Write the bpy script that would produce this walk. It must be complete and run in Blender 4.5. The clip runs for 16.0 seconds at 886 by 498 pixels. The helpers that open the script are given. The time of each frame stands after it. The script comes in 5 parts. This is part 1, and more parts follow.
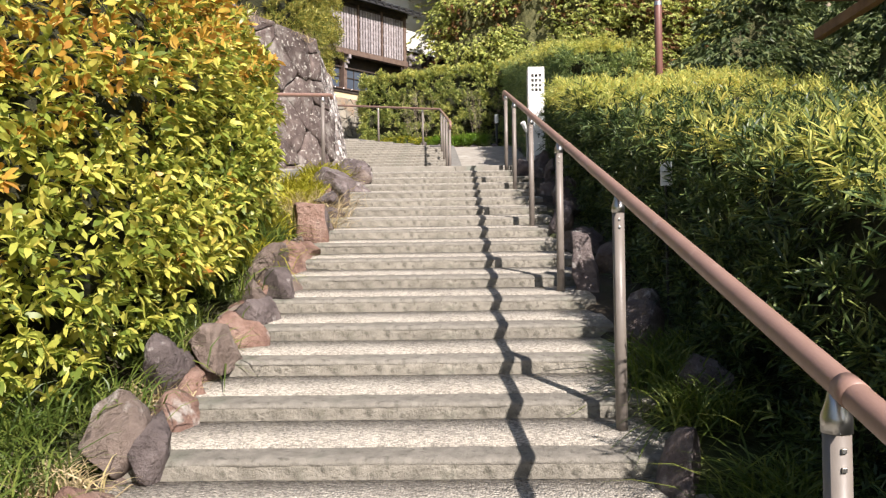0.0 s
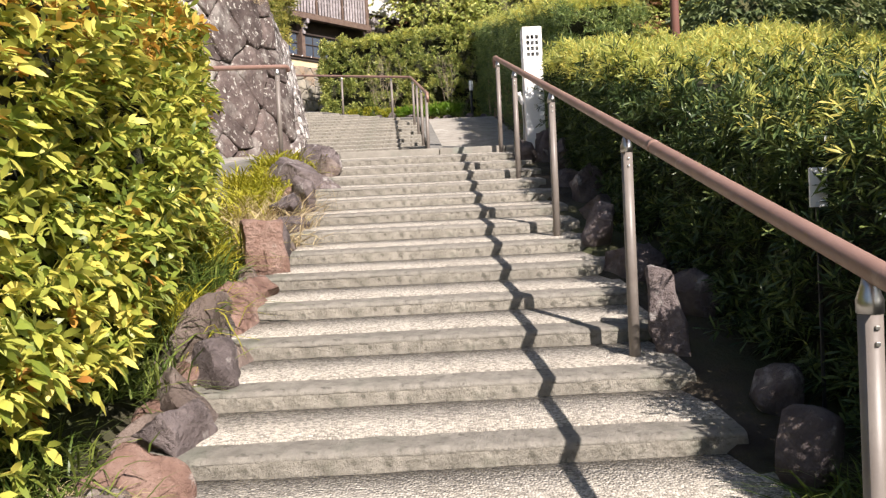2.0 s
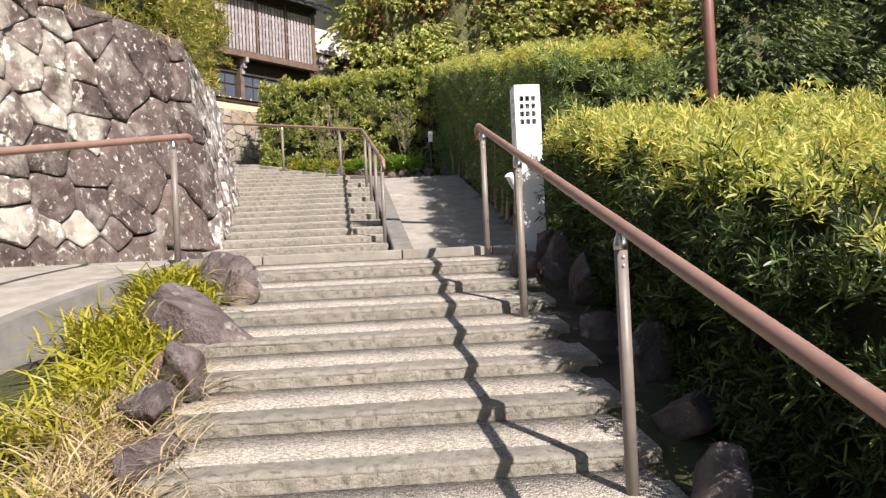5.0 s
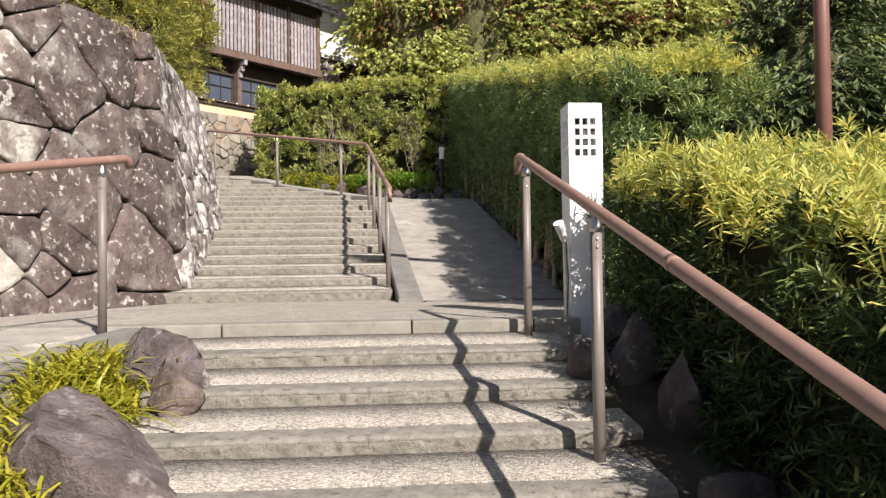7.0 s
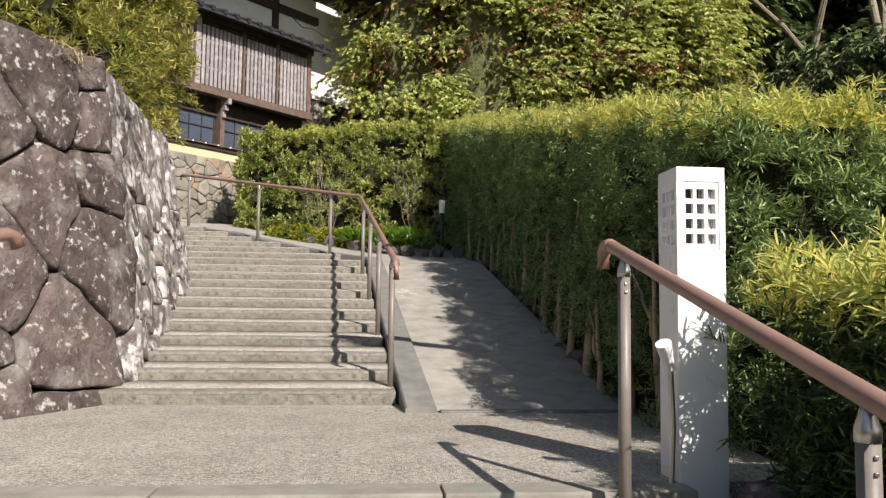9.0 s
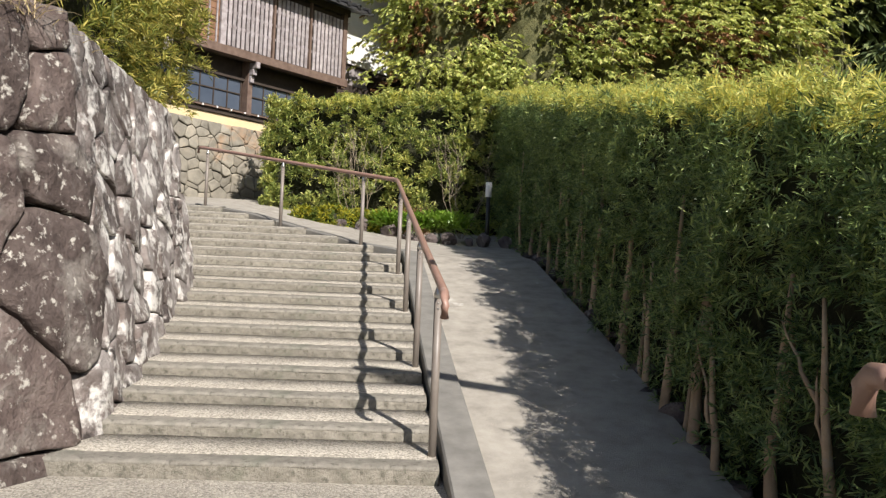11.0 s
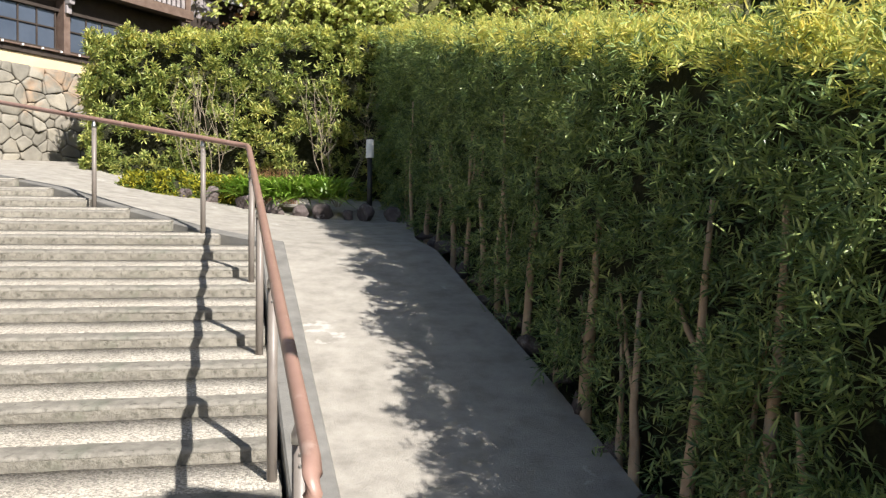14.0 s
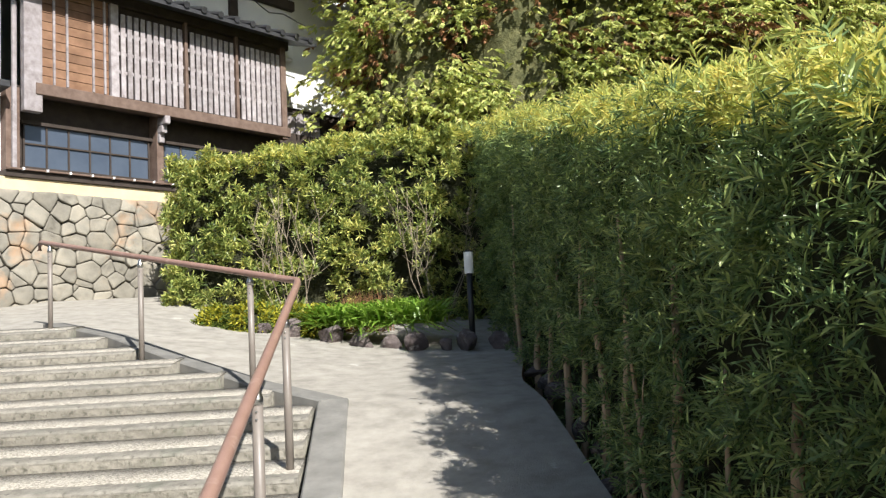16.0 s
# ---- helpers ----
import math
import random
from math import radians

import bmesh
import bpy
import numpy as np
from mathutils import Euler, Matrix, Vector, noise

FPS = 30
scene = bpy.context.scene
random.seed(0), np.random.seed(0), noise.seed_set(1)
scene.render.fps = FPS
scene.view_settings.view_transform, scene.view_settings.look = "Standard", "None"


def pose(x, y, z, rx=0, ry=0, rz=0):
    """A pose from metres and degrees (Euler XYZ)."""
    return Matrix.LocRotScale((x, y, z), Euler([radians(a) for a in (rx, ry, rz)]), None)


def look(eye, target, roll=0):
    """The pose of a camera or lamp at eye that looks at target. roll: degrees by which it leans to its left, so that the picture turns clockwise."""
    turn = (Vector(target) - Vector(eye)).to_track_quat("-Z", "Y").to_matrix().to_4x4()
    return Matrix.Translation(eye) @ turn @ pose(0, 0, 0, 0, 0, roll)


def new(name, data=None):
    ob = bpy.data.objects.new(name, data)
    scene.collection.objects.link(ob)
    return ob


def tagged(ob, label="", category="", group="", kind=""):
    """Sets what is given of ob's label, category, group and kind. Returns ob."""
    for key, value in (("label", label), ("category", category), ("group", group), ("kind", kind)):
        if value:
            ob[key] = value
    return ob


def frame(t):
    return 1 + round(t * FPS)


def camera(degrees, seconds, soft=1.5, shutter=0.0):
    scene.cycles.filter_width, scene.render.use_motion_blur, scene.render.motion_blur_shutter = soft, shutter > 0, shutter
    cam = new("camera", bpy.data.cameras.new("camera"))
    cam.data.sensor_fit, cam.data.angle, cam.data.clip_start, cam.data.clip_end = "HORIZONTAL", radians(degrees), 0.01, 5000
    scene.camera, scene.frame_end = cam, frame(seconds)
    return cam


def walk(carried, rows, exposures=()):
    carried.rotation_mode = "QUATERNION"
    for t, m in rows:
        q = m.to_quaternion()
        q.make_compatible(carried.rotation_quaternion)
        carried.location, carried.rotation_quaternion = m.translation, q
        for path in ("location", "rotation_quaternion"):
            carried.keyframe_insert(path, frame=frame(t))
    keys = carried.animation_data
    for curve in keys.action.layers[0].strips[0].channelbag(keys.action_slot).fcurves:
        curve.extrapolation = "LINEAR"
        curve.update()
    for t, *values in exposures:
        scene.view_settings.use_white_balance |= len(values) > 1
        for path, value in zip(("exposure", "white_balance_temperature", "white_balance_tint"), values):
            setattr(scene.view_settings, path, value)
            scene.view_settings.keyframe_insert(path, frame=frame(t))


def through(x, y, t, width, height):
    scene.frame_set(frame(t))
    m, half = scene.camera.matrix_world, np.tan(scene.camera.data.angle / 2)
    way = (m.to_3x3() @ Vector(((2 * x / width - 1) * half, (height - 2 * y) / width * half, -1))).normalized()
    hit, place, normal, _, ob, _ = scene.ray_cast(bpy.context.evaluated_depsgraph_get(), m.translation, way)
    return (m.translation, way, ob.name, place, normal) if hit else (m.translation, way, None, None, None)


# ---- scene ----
cam = camera(57.2, 16.0, 1.3)
EXPOSURES = [(0.0, 1.1, 6550, 15), (3.5, 1.08, 6600, 16), (6.5, 0.98, 6600, 16), (8.0, 0.84, 6500, 14), (10.5, 0.71, 6500, 11), (11.5, 0.92, 6480, 11), (12.5, 0.9, 6450, 10), (13.5, 0.99, 6420, 11), (14.0, 1.18, 6350, 10), (16.0, 1.14, 6200, 8)]
PATH = [
    (0, (0.007, -0.37, 1.347), (-0.03, 1.63, 1.386), -0.8),
    (0.5, (-0.148, 0.013, 1.396), (-0.088, 2.012, 1.378), -3.1),
    (1, (-0.183, 0.406, 1.527), (-0.118, 2.404, 1.48), -4.3),
    (1.5, (-0.22, 0.831, 1.621), (-0.181, 2.83, 1.567), -3.6),
    (2, (-0.208, 1.204, 1.726), (-0.165, 3.203, 1.677), -2.7),
    (2.5, (-0.226, 1.657, 1.85), (-0.184, 3.656, 1.801), -3.6),
    (3, (-0.205, 2.053, 1.948), (-0.027, 4.043, 1.866), -2.8),
    (3.5, (-0.188, 2.47, 2.083), (-0.009, 4.461, 2.009), -1.4),
    (4, (-0.231, 2.856, 2.206), (-0.05, 4.848, 2.189), -1.4),
    (4.2, (-0.209, 3.0, 2.254), (-0.043, 4.993, 2.252), -2.7),
    (6.3, (-0.233, 4.532, 2.711), (-0.058, 6.523, 2.754), -1.8),
    (6.5, (-0.214, 4.722, 2.727), (-0.034, 6.713, 2.773), -1.4),
    (7, (-0.204, 5.123, 2.837), (-0.041, 7.116, 2.89), -0.8),
    (7.5, (-0.241, 5.53, 2.959), (-0.082, 7.521, 3.062), -0.9),
    (8, (-0.272, 5.937, 3.083), (-0.117, 7.924, 3.244), -0.7),
    (8.2, (-0.301, 6.078, 3.106), (-0.136, 8.063, 3.286), -0.5),
    (10.3, (-0.343, 7.602, 3.483), (-0.131, 9.587, 3.596), 2.1),
    (10.5, (-0.337, 7.746, 3.546), (-0.17, 9.736, 3.653), 2.3),
    (11, (-0.351, 8.128, 3.616), (-0.23, 10.123, 3.698), 2.4),
    (11.5, (-0.322, 8.499, 3.697), (-0.182, 10.493, 3.749), 2.4),
    (12, (-0.336, 8.822, 3.771), (-0.232, 10.819, 3.81), 2.4),
    (12.5, (-0.373, 9.165, 3.857), (-0.258, 11.162, 3.852), 2.2),
    (13, (-0.347, 9.557, 3.958), (-0.168, 11.548, 3.89), 2.0),
    (13.5, (-0.333, 9.916, 4.022), (-0.007, 11.887, 3.941), 1.3),
    (14, (-0.188, 10.311, 4.112), (0.235, 12.265, 4.053), 0.6),
    (14.5, (-0.038, 10.678, 4.227), (0.389, 12.631, 4.2), 0.8),
    (15, (0.133, 11.094, 4.297), (0.547, 13.05, 4.349), -1.6),
    (15.5, (0.295, 11.491, 4.384), (0.517, 13.474, 4.523), -2.6),
    (16, (0.364, 11.874, 4.419), (0.462, 13.864, 4.602), -3.0),
]
walk(cam, [(t, look(eye, target, roll)) for t, eye, target, roll in PATH], EXPOSURES)

# ---- world, sun ----
SUN = Vector((0.352, -0.704, 0.616)).normalized()
world = bpy.data.worlds.new("sky")
scene.world = world
world.use_nodes = True
sky = world.node_tree.nodes.new("ShaderNodeTexSky")
sky.sky_type, sky.sun_disc = "NISHITA", False
sky.sun_elevation, sky.sun_rotation = radians(38), radians(153)
world.node_tree.links.new(sky.outputs[0], world.node_tree.nodes["Background"].inputs[0])
world.node_tree.nodes["Background"].inputs[1].default_value = 0.06
sun_data = bpy.data.lights.new("sun", "SUN")
sun_data.energy, sun_data.angle, sun_data.color = 4.3, radians(0.53), (1.0, 0.935, 0.86)
sun = new("sun", sun_data)
sun.matrix_world = look(SUN * 40, (0, 0, 0))


# ---- helpers for meshes ----
rng = np.random.default_rng(7)


def part(name, bm, material, parent=None, label="", smooth=False):
    """One mesh object from a bmesh or a mesh, under its parent."""
    if isinstance(bm, bmesh.types.BMesh):
        me = bpy.data.meshes.new(name)
        bm.normal_update()
        bm.to_mesh(me)
        bm.free()
    else:
        me = bm
    for m in material if isinstance(material, (list, tuple)) else (material,):
        if m is not None and len(me.materials) < 4 and m.name not in [q.name for q in me.materials]:
            me.materials.append(m)
    if smooth:
        me.polygons.foreach_set("use_smooth", [True] * len(me.polygons))
    ob = new(name, me)
    ob.parent = parent
    if label:
        ob["label"] = label
    return ob


def thing(name, label, category, at=(0, 0, 0), group="", kind=""):
    """An Empty at the base of a thing, to hold its parts."""
    ob = new(name)
    ob.location = at
    return tagged(ob, label, category, group, kind)


def box(x0, x1, y0, y1, z0, z1, bevel=0.0, bm=None):
    bm = bm or bmesh.new()
    r = bmesh.ops.create_cube(bm, size=1, matrix=Matrix.Translation(((x0 + x1) / 2, (y0 + y1) / 2, (z0 + z1) / 2)) @ Matrix.Diagonal((x1 - x0, y1 - y0, z1 - z0, 1)))
    if bevel:
        bmesh.ops.bevel(bm, geom=list({e for v in r["verts"] for e in v.link_edges}), offset=bevel, segments=2, affect="EDGES", profile=0.6)
    return bm


def tube(points, radii, seg=12, bm=None, cap=True):
    """A pipe along a line of points."""
    bm = bm or bmesh.new()
    pts = [Vector(p) for p in points]
    radii = radii if isinstance(radii, (list, tuple)) else [radii] * len(pts)
    rings = []
    for i, p in enumerate(pts):
        d = (pts[min(i + 1, len(pts) - 1)] - pts[max(i - 1, 0)]).normalized()
        a = d.cross(Vector((0, 0, 1)) if abs(d.z) < 0.95 else Vector((1, 0, 0))).normalized()
        b = d.cross(a)
        rings.append([bm.verts.new(p + (a * math.cos(k * math.tau / seg) + b * math.sin(k * math.tau / seg)) * radii[i]) for k in range(seg)])
    for r, s in zip(rings, rings[1:]):
        for k in range(seg):
            bm.faces.new((r[k], r[(k + 1) % seg], s[(k + 1) % seg], s[k]))
    if cap:
        bm.faces.new(rings[0][::-1])
        bm.faces.new(rings[-1])
    bmesh.ops.recalc_face_normals(bm, faces=bm.faces)
    return bm


def raw_mesh(name, verts, faces, mat_index=None, smooth=False):
    """A mesh from arrays; all faces have the same number of corners."""
    verts, faces = np.asarray(verts, np.float32), np.asarray(faces, np.int32)
    me = bpy.data.meshes.new(name)
    me.vertices.add(len(verts))
    me.vertices.foreach_set("co", verts.ravel())
    k = faces.shape[1]
    me.loops.add(faces.size)
    me.loops.foreach_set("vertex_index", faces.ravel())
    me.polygons.add(len(faces))
    me.polygons.foreach_set("loop_start", np.arange(len(faces), dtype=np.int32) * k)
    if mat_index is not None:
        me.polygons.foreach_set("material_index", np.asarray(mat_index, np.int32))
    if smooth:
        me.polygons.foreach_set("use_smooth", np.ones(len(faces), bool))
    me.update(calc_edges=True)
    return me


def unit(a):
    return a / np.maximum(np.linalg.norm(a, axis=1, keepdims=True), 1e-9)


def leaf_arrays(base, way, length, width, droop=0.15, early=0.45, late=0.45):
    """Folded leaves: four corners and two triangles each."""
    n = len(base)
    up = np.tile((0, 0, 1.0), (n, 1)) + rng.normal(0, 0.5, (n, 3))
    side = unit(np.cross(way, up))
    nor = np.cross(side, way)
    length, width = np.reshape(length, (-1, 1)) * np.ones((n, 1)), np.reshape(width, (-1, 1)) * np.ones((n, 1))
    fold = width * 0.22
    down = np.array((0, 0, -1.0)) * length * droop
    tip = base + way * length + down
    lf, rt = base + way * length * early + down * early ** 2 - side * width / 2 + nor * fold, base + way * length * late + down * late ** 2 + side * width / 2 + nor * fold
    verts = np.stack((base, lf, tip, rt), 1).reshape(-1, 3)
    tri = np.array(((0, 2, 1), (0, 3, 2)))
    faces = (np.arange(n)[:, None, None] * 4 + tri[None]).reshape(-1, 3)
    return verts, faces


def strap_leaf_arrays(base, way, length, width, droop=0.15):
    """Narrow leaves that keep their width over most of their length."""
    return leaf_arrays(base, way, length, width, droop, 0.24, 0.74)


def broad_leaf_arrays(base, way, length, width, droop=0.15):
    """Oval folded leaves: six corners and four triangles each."""
    n = len(base)
    up = np.tile((0, 0, 1.0), (n, 1)) + rng.normal(0, 0.5, (n, 3))
    side = unit(np.cross(way, up))
    nor = np.cross(side, way)
    length, width = np.reshape(length, (-1, 1)) * np.ones((n, 1)), np.reshape(width, (-1, 1)) * np.ones((n, 1))
    down = np.array((0, 0, -1.0)) * length * droop
    rows = [base]
    for f, w in ((0.36, 0.43), (0.72, 0.40)):
        mid = base + way * length * f + down * f * f
        rows += [mid - side * width * w + nor * width * 0.16, mid + side * width * w + nor * width * 0.16]
    rows.append(base + way * length + down)
    verts = np.stack(rows, 1).reshape(-1, 3)
    tri = np.array(((0, 2, 1), (1, 2, 4), (1, 4, 3), (3, 4, 5)))
    faces = (np.arange(n)[:, None, None] * 6 + tri[None]).reshape(-1, 3)
    return verts, faces


def blade_arrays(base, way, length, width, droop=0.5):
    """Grass blades: three bent pieces each."""
    n = len(base)
    side = unit(np.cross(way, np.tile((0, 0, 1.0), (n, 1)) + rng.normal(0, 0.2, (n, 3))))
    length, width = np.reshape(length, (-1, 1)) * np.ones((n, 1)), np.reshape(width, (-1, 1)) * np.ones((n, 1))
    out = way.copy()
    out[:, 2] = 0
    out = unit(out)
    rows = []
    for f, w in ((0, 0.7), (0.4, 1.0), (0.75, 0.7), (1.0, 0.05)):
        c = base + way * length * f + (out * 0.5 - np.array((0, 0, 0.9))) * length * droop * f * f
        rows += [c - side * width * w / 2, c + side * width * w / 2]
    verts = np.stack(rows, 1).reshape(-1, 3)
    quad = np.array(((0, 1, 3, 2), (2, 3, 5, 4), (4, 5, 7, 6)))
    faces = (np.arange(n)[:, None, None] * 8 + quad[None]).reshape(-1, 4)
    return verts, faces


def shoot_leaves(root, axis, count, length, width, spread=55, stem=0.06, droop=0.15, shape=leaf_arrays):
    """Leaves in whorls round shoots: count leaves on each root."""
    n = len(root)
    a = unit(np.cross(axis, rng.normal(0, 1, (n, 3))))
    b = np.cross(axis, a)
    bases, ways = [], []
    for j in range(count):
        az = rng.uniform(0, math.tau, n)[:, None]
        sp = np.radians(spread * (1 - 0.45 * j / count) + rng.normal(0, 12, n))[:, None]
        bases.append(root + axis * stem * (j / count))
        ways.append(unit(axis * np.cos(sp) + (a * np.cos(az) + b * np.sin(az)) * np.sin(sp)))
    base, way = np.concatenate(bases), np.concatenate(ways)
    m = len(base)
    return shape(base, way, length * rng.uniform(0.6, 1.15, m), width * rng.uniform(0.7, 1.2, m), droop)


# ---- materials ----
def material(name, colours, scale=4.0, rough=0.8, metal=0.0, bump=0.3, bump_scale=30.0, object_random=0.0, spec=0.3, dist=0.01):
    """Noise between colours at two scales, with relief."""
    m = bpy.data.materials.new(name)
    m.use_nodes = True
    nt = m.node_tree
    p = nt.nodes["Principled BSDF"]
    p.inputs["Roughness"].default_value, p.inputs["Metallic"].default_value = rough, metal
    p.inputs["Specular IOR Level"].default_value = spec
    co = nt.nodes.new("ShaderNodeTexCoord")
    n1 = nt.nodes.new("ShaderNodeTexNoise")
    n1.inputs["Scale"].default_value, n1.inputs["Detail"].default_value, n1.inputs["Roughness"].default_value = scale, 8, 0.62
    ramp = nt.nodes.new("ShaderNodeValToRGB")
    els = ramp.color_ramp.elements
    for i, c in enumerate(colours):
        at = 0.32 + 0.36 * i / max(1, len(colours) - 1)
        e = els[i] if i < 2 else els.new(at)
        e.position, e.color = at, (*c, 1)
    nt.links.new(co.outputs["Object"], n1.inputs["Vector"])
    nt.links.new(n1.outputs["Fac"], ramp.inputs["Fac"])
    out = ramp.outputs["Color"]
    if object_random:
        inf = nt.nodes.new("ShaderNodeObjectInfo")
        mr = nt.nodes.new("ShaderNodeMapRange")
        mr.inputs["To Min"].default_value, mr.inputs["To Max"].default_value = 1 - object_random, 1 + object_random
        hs = nt.nodes.new("ShaderNodeHueSaturation")
        nt.links.new(inf.outputs["Random"], mr.inputs["Value"])
        nt.links.new(mr.outputs[0], hs.inputs["Value"])
        nt.links.new(out, hs.inputs["Color"])
        out = hs.outputs[0]
    nt.links.new(out, p.inputs["Base Color"])
    if bump:
        n2 = nt.nodes.new("ShaderNodeTexNoise")
        n2.inputs["Scale"].default_value, n2.inputs["Detail"].default_value, n2.inputs["Roughness"].default_value = bump_scale, 8, 0.65
        bp = nt.nodes.new("ShaderNodeBump")
        bp.inputs["Strength"].default_value, bp.inputs["Distance"].default_value = bump, dist
        nt.links.new(co.outputs["Object"], n2.inputs["Vector"])
        nt.links.new(n2.outputs["Fac"], bp.inputs["Height"])
        nt.links.new(bp.outputs[0], p.inputs["Normal"])
    return m


def mixed(m, colour, scale, low, high, detail=6, seed=0.0):
    """Patches of another colour over a material's own (lichen, stains, wear)."""
    nt = m.node_tree
    p = nt.nodes["Principled BSDF"]
    link = p.inputs["Base Color"].links[0]
    old = link.from_socket
    co = nt.nodes.new("ShaderNodeTexCoord")
    mp = nt.nodes.new("ShaderNodeMapping")
    mp.inputs["Location"].default_value = (seed, seed * 1.7, -seed)
    n = nt.nodes.new("ShaderNodeTexNoise")
    n.inputs["Scale"].default_value, n.inputs["Detail"].default_value, n.inputs["Roughness"].default_value = scale, detail, 0.6
    mr = nt.nodes.new("ShaderNodeMapRange")
    mr.inputs["From Min"].default_value, mr.inputs["From Max"].default_value = low, high
    mx = nt.nodes.new("ShaderNodeMix")
    mx.data_type = "RGBA"
    nt.links.new(co.outputs["Object"], mp.inputs[0])
    nt.links.new(mp.outputs[0], n.inputs["Vector"])
    nt.links.new(n.outputs["Fac"], mr.inputs["Value"])
    nt.links.new(mr.outputs[0], mx.inputs["Factor"])
    nt.links.new(old, mx.inputs["A"])
    mx.inputs["B"].default_value = (*colour, 1)
    nt.links.new(mx.outputs["Result"], p.inputs["Base Color"])
    return m


def gravel_material():
    """Washed gravel in cement: small pebbles of mixed greys."""
    m = material("washed_gravel", [(0.33, 0.302, 0.253), (0.44, 0.408, 0.348)], 2.5, 0.85, bump=0)
    nt = m.node_tree
    p = nt.nodes["Principled BSDF"]
    old = p.inputs["Base Color"].links[0].from_socket
    co = nt.nodes.new("ShaderNodeTexCoord")
    v = nt.nodes.new("ShaderNodeTexVoronoi")
    v.inputs["Scale"].default_value = 112
    sep = nt.nodes.new("ShaderNodeSeparateColor")
    mr = nt.nodes.new("ShaderNodeMapRange")
    mr.inputs["To Min"].default_value, mr.inputs["To Max"].default_value = 0.55, 1.45
    hs = nt.nodes.new("ShaderNodeHueSaturation")
    bp = nt.nodes.new("ShaderNodeBump")
    bp.invert = True
    bp.inputs["Strength"].default_value, bp.inputs["Distance"].default_value = 1.0, 0.009
    for a, b in ((co.outputs["Object"], v.inputs["Vector"]), (v.outputs["Color"], sep.inputs[0]), (sep.outputs[0], mr.inputs["Value"]), (mr.outputs[0], hs.inputs["Value"]),
                 (old, hs.inputs["Color"]), (hs.outputs[0], p.inputs["Base Color"]), (v.outputs["Distance"], bp.inputs["Height"]), (bp.outputs[0], p.inputs["Normal"])):
        nt.links.new(a, b)
    return m


def leaf_material(name, colours, rough=0.42, through=0.3, scale=1.6, spec=0.4):
    """Leaves: a colour for each leaf, patches over the plant, light through the blade."""
    m = bpy.data.materials.new(name)
    m.use_nodes = True
    nt = m.node_tree
    p = nt.nodes["Principled BSDF"]
    p.inputs["Roughness"].default_value = rough
    p.inputs["Specular IOR Level"].default_value = spec
    geo = nt.nodes.new("ShaderNodeNewGeometry")
    co = nt.nodes.new("ShaderNodeTexCoord")
    n = nt.nodes.new("ShaderNodeTexNoise")
    n.inputs["Scale"].default_value, n.inputs["Detail"].default_value = scale, 3
    add = nt.nodes.new("ShaderNodeMix")
    add.inputs["Factor"].default_value = 0.45
    ramp = nt.nodes.new("ShaderNodeValToRGB")
    els = ramp.color_ramp.elements
    for i, c in enumerate(colours):
        at = 0.15 + 0.7 * i / max(1, len(colours) - 1)
        e = els[i] if i < 2 else els.new(at)
        e.position, e.color = at, (*c, 1)
    tr = nt.nodes.new("ShaderNodeBsdfTranslucent")
    mx = nt.nodes.new("ShaderNodeMixShader")
    mx.inputs[0].default_value = through
    out = nt.nodes["Material Output"]
    for a, b in ((co.outputs["Object"], n.inputs["Vector"]), (geo.outputs["Random Per Island"], add.inputs["A"]), (n.outputs["Fac"], add.inputs["B"]), (add.outputs["Result"], ramp.inputs["Fac"]),
                 (ramp.outputs["Color"], p.inputs["Base Color"]), (ramp.outputs["Color"], tr.inputs["Color"]), (p.outputs[0], mx.inputs[1]), (tr.outputs[0], mx.inputs[2]), (mx.outputs[0], out.inputs["Surface"])):
        nt.links.new(a, b)
    return m


GRAVEL = gravel_material()
CONCRETE = mixed(material("step_concrete", [(0.17, 0.157, 0.128), (0.24, 0.222, 0.183), (0.31, 0.288, 0.24)], 12, 0.9, bump=0.9, bump_scale=40, object_random=0.1, dist=0.02), (0.15, 0.155, 0.115), 2.2, 0.55, 0.72)
CONCRETE = mixed(CONCRETE, (0.12, 0.112, 0.09), 24, 0.52, 0.66, 10, 4.0)
EDGE = mixed(material("smooth_concrete", [(0.205, 0.19, 0.158), (0.30, 0.28, 0.238)], 8, 0.85, bump=0.5, bump_scale=60, object_random=0.06), (0.2, 0.23, 0.19), 3, 0.55, 0.7)
NOSING = mixed(material("nosing_concrete", [(0.175, 0.163, 0.138), (0.235, 0.219, 0.186), (0.30, 0.281, 0.24)], 14, 0.9, bump=0.9, bump_scale=60, object_random=0.08, dist=0.014), (0.16, 0.165, 0.13), 2.4, 0.55, 0.7)
NOSING = mixed(NOSING, (0.13, 0.122, 0.102), 30, 0.56, 0.68, 10, 6.0)
RAMP = mixed(material("ramp_concrete", [(0.25, 0.232, 0.20), (0.325, 0.302, 0.262), (0.385, 0.36, 0.313)], 6, 0.9, bump=0.6, bump_scale=90), (0.5, 0.475, 0.43), 2.1, 0.66, 0.70, 12)
KERB = material("kerb_concrete", [(0.15, 0.145, 0.132), (0.225, 0.217, 0.198)], 6, 0.9, bump=0.4, bump_scale=50, object_random=0.05)
STONE = mixed(mixed(material("wall_stone", [(0.07, 0.051, 0.045), (0.118, 0.09, 0.08), (0.18, 0.143, 0.127)], 6, 0.9, bump=1.0, bump_scale=22, object_random=0.3, dist=0.035), (0.29, 0.265, 0.235), 2.4, 0.51, 0.66, 12), (0.50, 0.475, 0.42), 15, 0.57, 0.65, 15)
